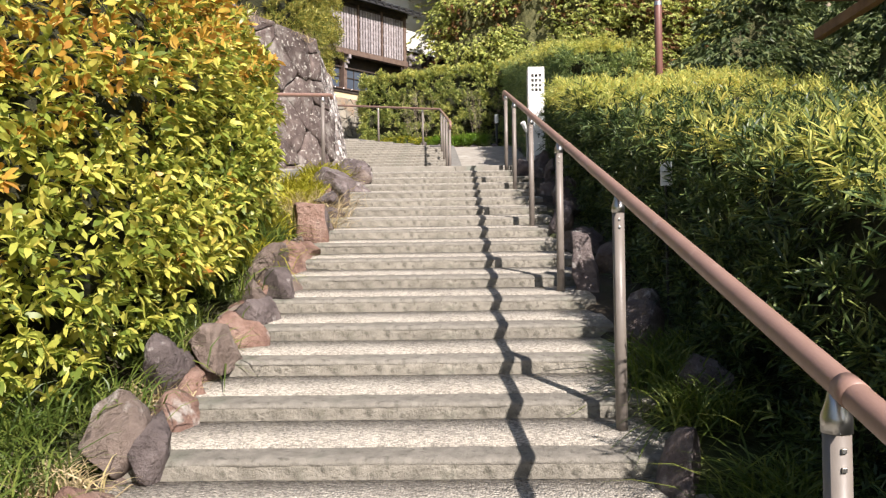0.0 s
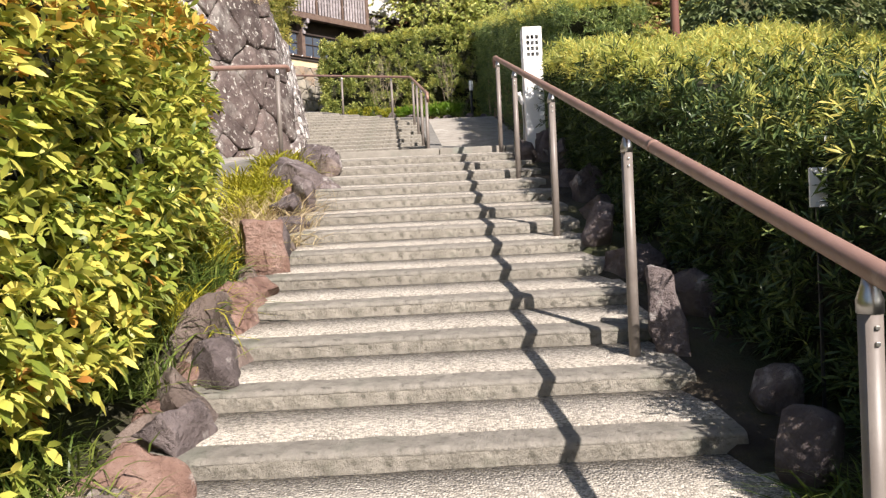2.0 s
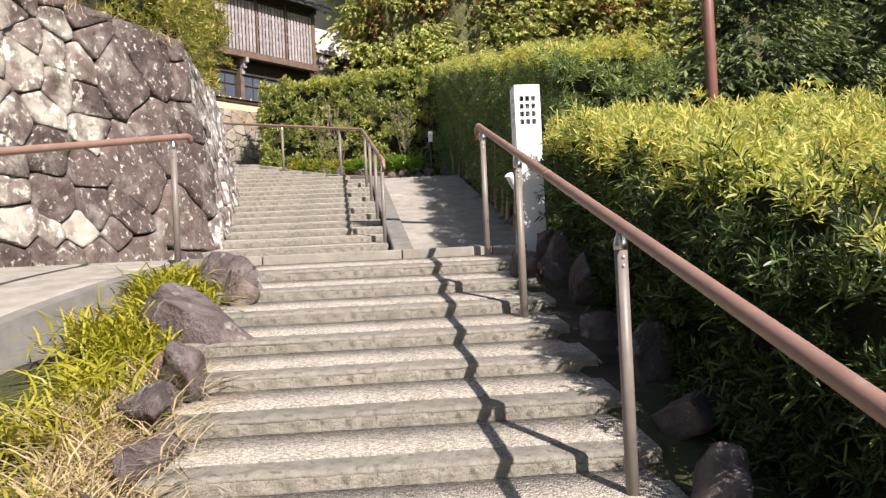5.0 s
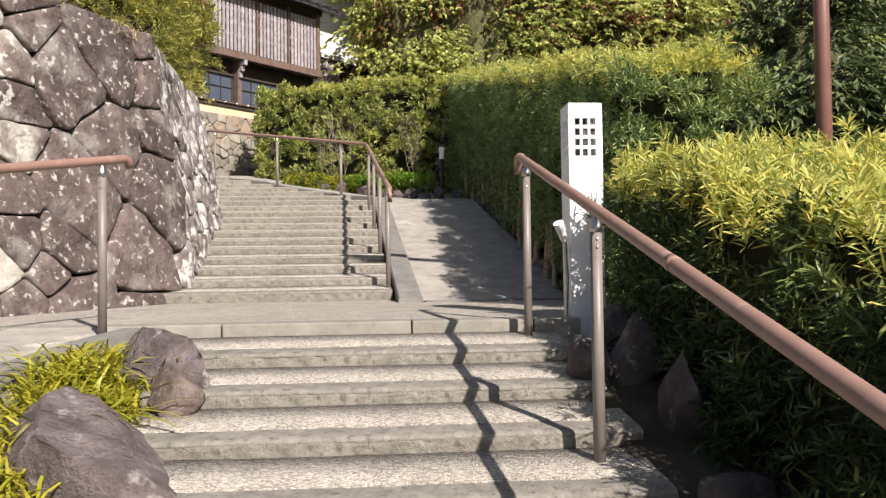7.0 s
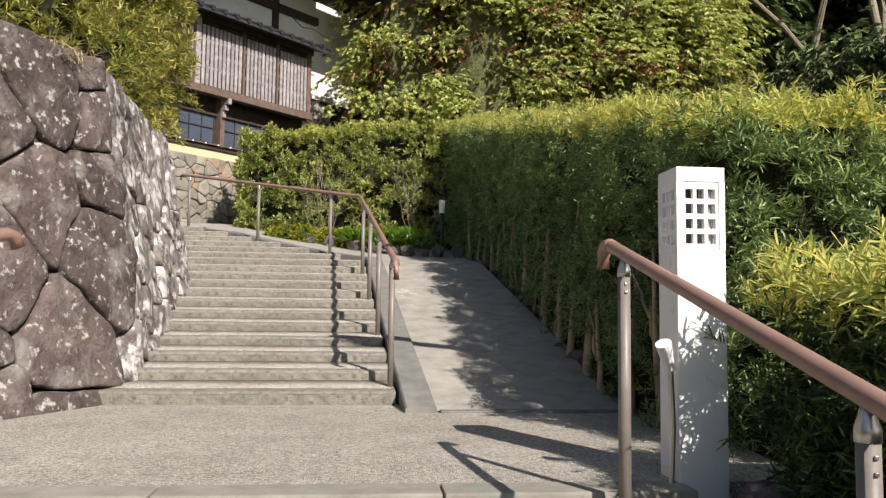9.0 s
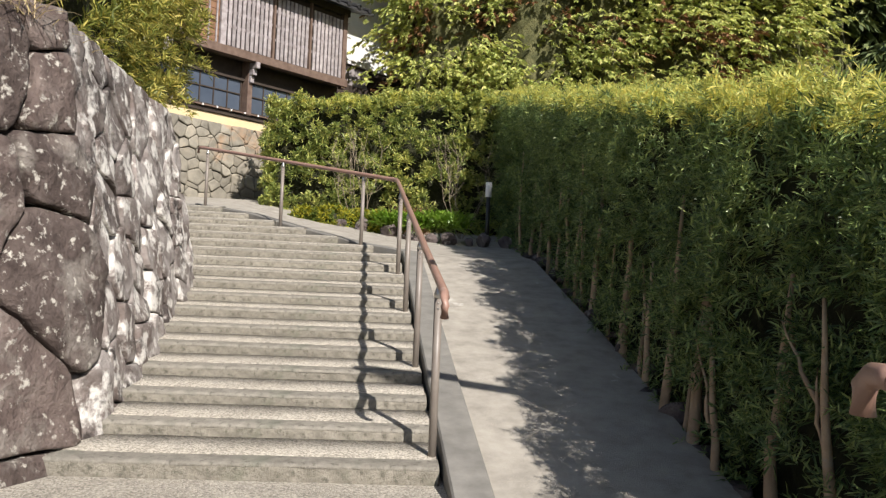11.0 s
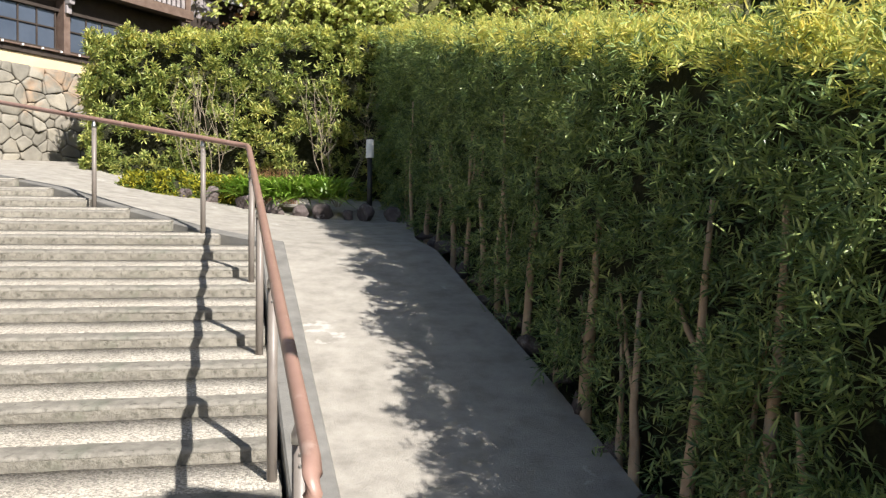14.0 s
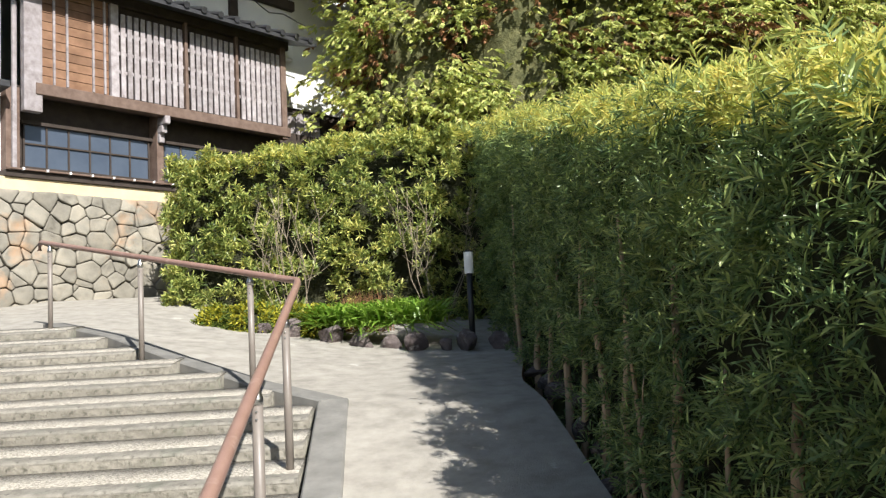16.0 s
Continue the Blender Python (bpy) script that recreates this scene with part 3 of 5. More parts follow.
# ---- handrails ----
def post_at(rail, x, y, z, top):
    bm = tube([(x, y, z - 0.05), (x, y, top - 0.075)], 0.0225, 14)
    p = part("post", bm, POST, rail, smooth=True)
    bm = tube([(x, y, top - 0.085), (x, y, top - 0.06), (x, y, top - 0.035), (x, y, top - 0.012)], [0.0245, 0.0245, 0.016, 0.011], 12)
    for dz in (-0.11, -0.14):
        part("rivet", box(x - 0.004, x + 0.004, y - 0.026, y - 0.021, top + dz - 0.004, top + dz + 0.004, 0.001), STEEL, p)
    part("bracket", bm, STEEL, p, "bare steel bracket", True)


def rail1_z(y):
    return 1.28 + 0.2663 * (y - 1.42)


rail = thing("handrail", "brown coated pipe handrail on grey posts", "handrail", group="handrails")
line = [(0.61, y, rail1_z(y)) for y in (-2.5, 0, 2, 4, 6, 8, 9.3)] + [(0.61, 9.64, rail1_z(9.64)), (0.61, 9.69, rail1_z(9.66) - 0.006), (0.61, 9.72, rail1_z(9.66) - 0.03), (0.61, 9.725, rail1_z(9.66) - 0.085)]
part("rail_pipe", tube(line, 0.0235, 16), RAIL, rail, smooth=True)
part("end_elbow", tube([(0.61, 9.62, rail1_z(9.62)), (0.61, 9.645, rail1_z(9.64)), (0.61, 9.69, rail1_z(9.66) - 0.006), (0.61, 9.722, rail1_z(9.66) - 0.03), (0.61, 9.727, rail1_z(9.66) - 0.09)], 0.0262, 16), RAIL, rail, smooth=True)
for y in (4.05, 7.3, 0.9):
    part("joint_sleeve", tube([(0.61, y - 0.02, rail1_z(y - 0.02)), (0.61, y + 0.02, rail1_z(y + 0.02))], 0.0248, 16), RAIL, rail, smooth=True)
for y in (9.48, 8.09, 6.22, 4.43, 2.69, 0.95, -0.8, -2.4):
    k = math.ceil((EDGE1 - y) / RUN1)
    post_at(rail, 0.61, y, LAND - RISE1 * k - SINK, rail1_z(y))

rail = thing("handrail", "brown pipe handrail bending with the upper steps", "handrail", group="handrails")
pa, pb, pc = Vector((-0.085, 12.2, 3.55)), Vector((-0.345, 17.35, 4.755)), Vector((-3.22, 20.08, 5.43))
line = [pa + Vector((0, -0.03, -0.11)), pa + Vector((0, -0.05, -0.05)), pa + Vector((0, -0.03, -0.01)), pa + Vector((0, 0.03, 0.012))] + [pa.lerp(pb, f) for f in (0.2, 0.5, 0.8, 0.98)] + [pb + Vector((-0.01, 0.01, 0.003))] + [pb.lerp(pc, f) for f in (0.03, 0.3, 0.6, 0.98)] + [pc, pc + Vector((-0.03, 0.03, -0.02)), pc + Vector((-0.035, 0.035, -0.08))]
part("rail_pipe", tube(line, 0.0235, 16), RAIL, rail, smooth=True)
for x, y, k in ((-0.10, 12.48, 1), (-0.165, 13.80, 4), (-0.23, 15.10, 7), (-0.30, 16.38, 10), (-0.74, 17.74, 13), (-1.83, 18.74, 15), (-3.07, 19.92, 18)):
    top = pa.lerp(pb, (y - pa.y) / (pb.y - pa.y)).z if y < 17.3 else pb.lerp(pc, (y - pb.y) / (pc.y - pb.y)).z
    post_at(rail, x, y, LAND + RISE2 * k - SINK, top)

rail = thing("handrail", "brown pipe handrail beside the side ramp", "handrail", group="handrails")


def side_rail(s):
    p = left_ramp_point(s, 0.0)
    return Vector((p.x - 0.19 + 0.04 * s, p.y - 0.15 - 0.008 * s, LAND + 0.856 - 0.18 * s))


a, b = side_rail(0.0), side_rail(6.0)
d = (a - b).normalized()
part("rail_pipe", tube([b, a.lerp(b, 0.5), a, a + d * 0.12, a + d * 0.15 - Vector((0, 0, 0.01)), a + d * 0.17 - Vector((0, 0, 0.05))], 0.0235, 16), RAIL, rail, smooth=True)
for s in (0.05, 1.65, 3.3, 4.9):
    p = side_rail(s)
    post_at(rail, p.x, p.y, p.z - 0.86, p.z)

# ---- white pillar ----
pillar = thing("stone_pillar", "white painted lantern pillar with small square openings", "pillar", (1.012, 9.835, LAND))
part("shaft", box(-0.1, 0.1, -0.1, 0.1, -0.2, 0.89, 0.004), WHITE, pillar)
part("cap", box(-0.1, 0.1, -0.1, 0.1, 1.16, 1.22, 0.004), WHITE, pillar)
# Plain grey tube added in the hollow middle, behind the openings.
part("middle_tube", tube([(0, 0, 0.88), (0, 0, 1.17)], 0.03, 12), HOLE, pillar, "plain grey tube added inside the hollow lantern", True)
for x in (-1, 1):
    for y in (-1, 1):
        part("corner_post", box(min(x * 0.1, x * 0.076), max(x * 0.1, x * 0.076), min(y * 0.1, y * 0.076), max(y * 0.1, y * 0.076), 0.889, 1.161), WHITE, pillar)
for face in range(4):
    rot = Matrix.Rotation(face * math.pi / 2, 4, "Z")
    bm = bmesh.new()
    for x0, x1 in ((-0.0765, -0.062), (-0.030, -0.016), (0.016, 0.030), (0.062, 0.0765)):
        box(x0, x1, -0.096, -0.074, 0.889, 1.161, 0, bm)
    for z0, z1 in ((0.889, 0.912), (0.952, 0.972), (1.012, 1.032), (1.072, 1.092), (1.132, 1.161)):
        for x0, x1 in ((-0.062, -0.030), (-0.016, 0.016), (0.030, 0.062)):
            box(x0, x1, -0.096, -0.074, z0, z1, 0, bm)
    bm.transform(rot)
    part("lattice", bm, WHITE, pillar)
spot = thing("garden_spotlight", "small grey spotlight strapped beside the white pillar", "spotlight", (0.86, 9.74, LAND))
part("lamp_head", tube([(0.02, 0, 0.42), (-0.02, -0.05, 0.5), (-0.03, -0.06, 0.52)], [0.02, 0.03, 0.032], 12), LAMPWHITE, spot)
part("stem", tube([(0.02, 0, -0.02), (0.03, 0, 0.2), (0.02, 0, 0.44)], 0.012, 8), STEEL, spot)


# ---- stone walls ----
def cells(w, h, size, seed, squash=1.0, given=None):
    """Irregular interlocking cells that fill a rectangle, as lists of corners."""
    r = np.random.default_rng(seed)
    pts = []
    nx, ny = (0, 0) if given is not None else (max(2, round(w / size)), max(2, round(h / (size * squash))))
    for j in range(ny):
        for i in range(nx):
            pts.append(((i + 0.5 + r.uniform(-0.48, 0.48) + 0.5 * (j % 2)) * w / nx % w, (j + 0.5 + r.uniform(-0.36, 0.36)) * h / ny))
    if given is None:
        pts = np.array(pts)
        wt = r.uniform(-0.5, 0.5, len(pts)) ** 3 * 7 * (0.6 * size) ** 2
    else:
        pts, wt = given[:, :2], (given[:, 2] * 0.5) ** 2
    out = []
    for i, p in enumerate(pts):
        poly = [(0, 0), (w, 0), (w, h), (0, h)]
        order = np.argsort(np.hypot(*(pts - p).T))[1:30]
        for o in order:
            q = pts[o]
            d = q - p
            m = (p + q) / 2 + d * (wt[i] - wt[o]) / (2 * (d @ d))
            nxt = []
            for a, b in zip(poly, poly[1:] + poly[:1]):
                fa, fb = (a[0] - m[0]) * d[0] + (a[1] - m[1]) * d[1], (b[0] - m[0]) * d[0] + (b[1] - m[1]) * d[1]
                if fa <= 0:
                    nxt.append(a)
                if fa * fb < 0:
                    t = fa / (fa - fb)
                    nxt.append((a[0] + (b[0] - a[0]) * t, a[1] + (b[1] - a[1]) * t))
            poly = nxt
            if len(poly) < 3:
                break
        if len(poly) >= 3:
            out.append(poly)
    return out


def stone_mesh(poly, gap, bulge, place, seed, mat, crag=0.028):
    """One wall stone with rounded, uneven edges."""
    c = np.mean(poly, axis=0)
    cut = []
    for a, b in zip(poly, poly[1:] + poly[:1]):
        cut += [(a[0] + (b[0] - a[0]) * t, a[1] + (b[1] - a[1]) * t) for t in (0.09, 0.91)]
    poly = cut
    ring = []
    for a, b in zip(poly, poly[1:] + poly[:1]):
        l = math.hypot(b[0] - a[0], b[1] - a[1])
        k = max(1, min(6, int(l / 0.07)))
        ring += [(a[0] + (b[0] - a[0]) * t / k, a[1] + (b[1] - a[1]) * t / k) for t in range(k)]
    size = np.mean([math.hypot(p[0] - c[0], p[1] - c[1]) for p in ring])
    bm = bmesh.new()
    rings = []
    for f, dep in ((1.0, -0.22), (1.0, 0.0), (0.982, 0.7), (0.93, 0.95), (0.72, 1.0), (0.38, 1.0)):
        vs = []
        for p in ring:
            wob = 1 + 0.06 * noise.noise((p[0] * 6, p[1] * 6, seed)) - 0.008 if f > 0.9 else 1
            s = f * wob * max(0.3, 1 - gap / size)
            u, v = c[0] + (p[0] - c[0]) * s, c[1] + (p[1] - c[1]) * s
            dd = dep * bulge if dep > 0 else dep
            dd += (crag * noise.noise((u * 7, v * 7, seed * 3.1)) + 0.3 * crag * noise.noise((u * 19, v * 19, seed))) * (f < 0.99) + 0.05 * noise.noise((u * 2.5, v * 2.5, seed))
            vs.append(bm.verts.new(place(u, v, dd)))
        rings.append(vs)
    m = len(ring)
    for r, s in zip(rings, rings[1:]):
        for i in range(m):
            bm.faces.new((r[i], r[(i + 1) % m], s[(i + 1) % m], s[i]))
    top = bm.verts.new(place(c[0], c[1], bulge))
    for i in range(m):
        bm.faces.new((rings[-1][i], rings[-1][(i + 1) % m], top))
    bmesh.ops.recalc_face_normals(bm, faces=bm.faces)
    me = bpy.data.meshes.new("stone")
    bm.to_mesh(me)
    bm.free()
    me.polygons.foreach_set("use_smooth", [True] * len(me.polygons))
    me.materials.append(mat)
    return me


def spread_points(w, h, size, seed):
    """Stone centres whose spacing follows size(u, v)."""
    r = np.random.default_rng(seed)
    pts = []
    for _ in range(9000):
        u, v = r.uniform(0, w), r.uniform(0, h)
        q = size(u, v) * r.uniform(0.75, 1.15)
        if all((u - a) ** 2 + ((v - b) * 1.3) ** 2 > (0.5 * (q + c)) ** 2 for a, b, c in pts):
            pts.append((u, v, q))
    return np.array(pts)


def stone_wall(name, label, line, z0, height, batter, seed, pick, size, gap=0.014, bulge=0.05, squash=0.8, crag=0.028):
    """Stones on a leaning face over a line of the plan; the face looks to the right of the line. pick(u, v) gives a stone's material."""
    wall = thing(name, label, "wall", kind="structure")
    pts = [Vector((*p, 0)) for p in line]
    ways = [(b - a).normalized() for a, b in zip(pts, pts[1:])]
    lengths = [(b - a).length for a, b in zip(pts, pts[1:])]
    total = sum(lengths)
    starts = [sum(lengths[:i]) for i in range(len(lengths))]

    def place(u, v, dep):
        i = max(k for k in range(len(starts)) if k == 0 or starts[k] <= u)
        p = pts[i] + ways[i] * (u - starts[i])
        d = ways[i].copy()
        for k in range(1, len(starts)):                 # ease the way round a corner
            f = min(1.0, max(0.0, (u - starts[k]) / 0.8 + 0.5))
            if 0 < f < 1:
                d = ways[k - 1].lerp(ways[k], f).normalized()
        return p + Vector((d.y, -d.x, 0)) * (dep - batter * v) + Vector((0, 0, z0 + v))

    if callable(size):
        polys = cells(total, height, 0, seed, squash, spread_points(total, height, size, seed))
    else:
        polys = cells(total, height, size, seed, squash)
    for i, poly in enumerate(polys):
        c = np.mean(poly, axis=0)
        mat = pick(*c, i)
        s = new("stone", stone_mesh(poly, gap, bulge * (0.45 if mat is LICHEN else 1.0), place, seed + i * 0.37, mat, crag * (0.65 if mat is LICHEN else 1.0)))
        s.parent = wall
    bm = bmesh.new()
    k = max(2, int(total / 0.3))
    rows = [[bm.verts.new(place(total * i / k, v, dep)) for v, dep in ((0, -0.13), (height, -0.13), (height, -0.5), (0, -0.5))] for i in range(k + 1)]
    for a, b in zip(rows, rows[1:]):
        for j in range(4):
            bm.faces.new((a[j], a[(j + 1) % 4], b[(j + 1) % 4], b[j]))
    bm.faces.new(rows[0])
    bm.faces.new(rows[-1])
    bmesh.ops.recalc_face_normals(bm, faces=bm.faces)
    part("earth_filling", bm, MORTAR, wall)
    return wall


FOOT = [(-4.008, 7.358), (-1.584, 12.673), (-1.75, 15.9)]     # the foot of the leaning face, far under the landing
FRONT = math.hypot(FOOT[1][0] - FOOT[0][0], FOOT[1][1] - FOOT[0][1])


def wall_size(u, v):
    """Small stones along the front, large ones at the corner, middling ones beside the steps."""
    if u < FRONT - 1.5:
        return 0.33 + 0.08 * noise.noise((u, v, 2))
    if u < FRONT + 0.1:
        return 0.74
    return 0.40 + 0.14 * noise.noise((u, v, 5))


def wall_stone(u, v, i):
    if u > FRONT - 0.1:
        return LICHEN
    return PALE if v > 1.75 and u < FRONT - 1.7 and noise.noise((u * 0.7, v * 0.9, 4)) > -0.2 else STONE


stone_wall("retaining_wall", "old dry-stone retaining wall, dark in front, lichen-whitened beside the steps", FOOT, 1.1, 3.98, 0.185, 3, wall_stone, wall_size, 0.007, 0.034, 0.8, 0.036)

# ---- house ----
house = thing("house", "old timber house with a lattice gallery on a stone base", "house", (-3.52, 24.8, 0.07))
house.rotation_euler, house.scale = (0, 0, radians(46)), (1.04, 1.04, 1.04)


def hbox(name, mat, x0, x1, y0, y1, z0, z1, bevel=0.0, label="", parent=None):
    return part(name, box(x0, x1, y0, y1, z0, z1, bevel), mat, parent or house, label)


hbox("plaster_band", CREAM, -2.3, 6.0, -0.12, 0.5, 6.20, 6.41, 0.01, "cream plastered foot band")
hbox("sill_beam", DARKWOOD, -2.2, 6.0, -0.16, 0.4, 6.41, 6.50, 0.01)
hbox("sill_pipe", BEAM, -2.2, 6.0, -0.21, -0.17, 6.50, 6.525, 0.005)
for i in range(14):
    hbox("sill_clip", LAMPWHITE, -2.0 + i * 0.31, -1.975 + i * 0.31, -0.225, -0.165, 6.497, 6.53, 0.003)
hbox("lower_wall", DARKWOOD, -2.2, 6.0, 0.16, 0.45, 6.50, 7.75)
hbox("corner_post", BEAM, -2.16, -1.98, -0.08, 0.2, 6.41, 7.65, 0.012)
hbox("middle_post", BEAM, 0.02, 0.13, -0.06, 0.2, 6.5, 7.6, 0.012, "reddish brown timber post")
bm = bmesh.new()
for y0, y1, z0, z1 in ((-0.30, -0.02, 7.42, 7.55), (-0.20, -0.02, 7.30, 7.42), (-0.12, -0.02, 7.16, 7.30)):
    box(0.03, 0.12, y0, y1, z0, z1, 0.02, bm)
part("bracket", bm, LATTICE, house, "carved grey bracket arm")


def window(x0, x1, z0, z1, cols):
    w = hbox("window", DARKWOOD, x0 - 0.05, x1 + 0.05, 0.06, 0.165, z0 - 0.06, z0 - 0.01, 0.005)
    hbox("frame", DARKWOOD, x0 - 0.05, x1 + 0.05, 0.06, 0.165, z1 + 0.01, z1 + 0.06, 0.005, parent=w)
    step = (x1 - x0) / cols
    mid = z0 + (z1 - z0) * 0.55
    for i in range(cols + 1):
        hbox("muntin", DARKWOOD, x0 + i * step - 0.012, x0 + i * step + 0.012, 0.095, 0.15, z0 - 0.01, z1 + 0.01, 0.003, parent=w)
    hbox("muntin", DARKWOOD, x0, x1, 0.09, 0.14, mid - 0.012, mid + 0.012, 0.003, parent=w)
    for i in range(cols):
        for a, b in ((z0 - 0.01, mid - 0.012), (mid + 0.012, z1 + 0.01)):
            hbox("pane", GLASS, x0 + i * step + 0.012, x0 + (i + 1) * step - 0.012, 0.115, 0.125, a, b, parent=w)


window(-1.86, -0.03, 6.62, 7.19, 6)
window(0.22, 2.0, 6.62, 7.19, 6)

G = -0.24
hbox("gallery_beam", BEAM, -1.85, 2.42, G - 0.05, G + 0.12, 7.54, 7.70, 0.012, "brown weathered floor beam")
hbox("gallery_floor", DARKWOOD, -1.85, 2.42, G + 0.12, 0.5, 7.60, 7.68)
hbox("gallery_back", DARKWOOD, -1.80, 2.38, G + 0.09, G + 0.12, 7.70, 9.25)
hbox("gallery_lintel", DARKWOOD, -1.95, 2.45, G - 0.02, G + 0.09, 9.10, 9.25, 0.01)
for i in range(11):
    z = 7.71 + i * 0.128
    hbox("wall_board", BOARD, -1.74, -0.80, G + 0.03 + 0.002 * (i % 2), G + 0.085, z, z + 0.12, 0.004)
for x in (-1.60, -1.42, -1.05, -0.88):
    hbox("batten", LATTICE, x, x + 0.03, G + 0.0, G + 0.03, 7.72, 9.1, 0.004)
hbox("corner_board", LATTICE, -2.0, -1.76, G - 0.03, G + 0.09, 7.30, 9.6, 0.008, "broad silvered corner board")
hbox("corner_board", LATTICE, -0.78, -0.66, G - 0.01, G + 0.06, 7.66, 9.1, 0.006)
x, i = -0.62, 0
while x < 2.26:
    if i in (10, 19):
        hbox("slat", BEAM, x, x + 0.05, G - 0.015, G + 0.05, 7.68, 9.12, 0.005, "dark lattice post")
    else:
        hbox("slat", LATTICE, x, x + 0.07, G, G + 0.03, 7.72, 8.98, 0.004)
    x, i = x + 0.104, i + 1
for z in (8.08, 8.36, 8.66):
    hbox("lattice_rail", LATTICE, -0.66, 2.28, G + 0.032, G + 0.055, z, z + 0.05, 0.003)
hbox("gallery_end_post", BEAM, 2.27, 2.38, G - 0.02, G + 0.1, 7.5, 9.15, 0.008)

bm = bmesh.new()
v = [bm.verts.new(p) for p in ((-2.3, G - 0.42, 9.12), (2.75, G - 0.42, 9.12), (2.75, 0.3, 9.42), (-2.3, 0.3, 9.42), (-2.3, G - 0.42, 9.18), (2.75, G - 0.42, 9.18), (2.75, 0.3, 9.48), (-2.3, 0.3, 9.48))]
for f in ((0, 1, 2, 3), (7, 6, 5, 4), (0, 4, 5, 1), (1, 5, 6, 2), (2, 6, 7, 3), (3, 7, 4, 0)):
    bm.faces.new([v[k] for k in f])
part("eave", bm, ROOF, house, "dark tiled eave")
for i in range(17):
    x = -2.2 + i * 0.3
    part("roof_tile", tube([(x, G - 0.46, 9.2), (x, 0.25, 9.5)], 0.05, 8), ROOF, house)
hbox("upper_wall", PLASTER, -2.4, 3.0, 0.31, 0.5, 9.2, 13.0, 0, "white plastered upper wall")
for x in (-0.9, 1.62):
    hbox("upper_post", DARKWOOD, x, x + 0.16, 0.24, 0.31, 9.45, 12.5, 0.01)
hbox("upper_beam", DARKWOOD, 0.9, 3.0, 0.2, 0.31, 10.1, 10.28, 0.01)
hbox("main_roof", ROOF, -3.2, 7.6, -1.0, 5.6, 12.9, 13.2, 0.02)
# Unseen eave, added so that its shadow falls on the upper wall.
hbox("shade_eave", ROOF, -3.0, 6.6, -1.55, 0.3, 10.72, 10.84, 0.02, "unseen dark eave added to shade the upper wall")
hbox("right_wall", PLASTER, 2.45, 6.5, 0.5, 0.7, 8.35, 12.9, 0, "white plastered side wall")
hbox("right_lower_wall", DARKWOOD, 2.45, 6.5, 0.55, 0.72, 6.5, 8.35)
for i in range(6):
    hbox("shutter_board", LATTICE, 2.55 + i * 0.2, 2.73 + i * 0.2, 0.48, 0.54, 7.1, 8.25, 0.004)
hbox("side_wall", PLASTER, -2.5, -2.16, 0.1, 5.0, 6.41, 12.9, 0, "white plastered gable wall")
hbox("downpipe", LATTICE, -2.12, -2.06, -0.2, -0.14, 6.5, 9.2, 0.02, "thin weathered downpipe")
hbox("lean_to_roof", ROOF, -3.6, -2.2, -0.35, 1.2, 7.55, 7.64, 0.01, "small dark lean-to roof")
hbox("lean_to_wall", PLASTER, -3.5, -2.5, 0.2, 1.2, 6.2, 7.55)
bm = tube([(1.7, -0.2, 10.0), (1.75, -0.35, 9.75), (1.95, -0.4, 9.62), (2.3, -0.35, 9.7), (2.9, -0.3, 9.6)], 0.012, 6)
part("cable", bm, BLACK, house, "slack black cable")
hbox("back_wall", PLASTER, -2.3, 6.5, 5.0, 5.3, 4.4, 12.9)

d47, n47 = Vector((0.695, 0.719, 0)), Vector((0.719, -0.695, 0))
o = Vector((-3.43, 24.8, 0)) + n47 * 0.2
a, b = o - d47 * 4.2, o + d47 * 3.0
stone_wall("house_stone_base", "mortared wall of mixed pale field stones under the house", ((a.x, a.y), (b.x, b.y)), 4.4, 2.15, 0.03, 31, lambda u, v, i: COBBLE, 0.25, 0.006, 0.03, 0.8)


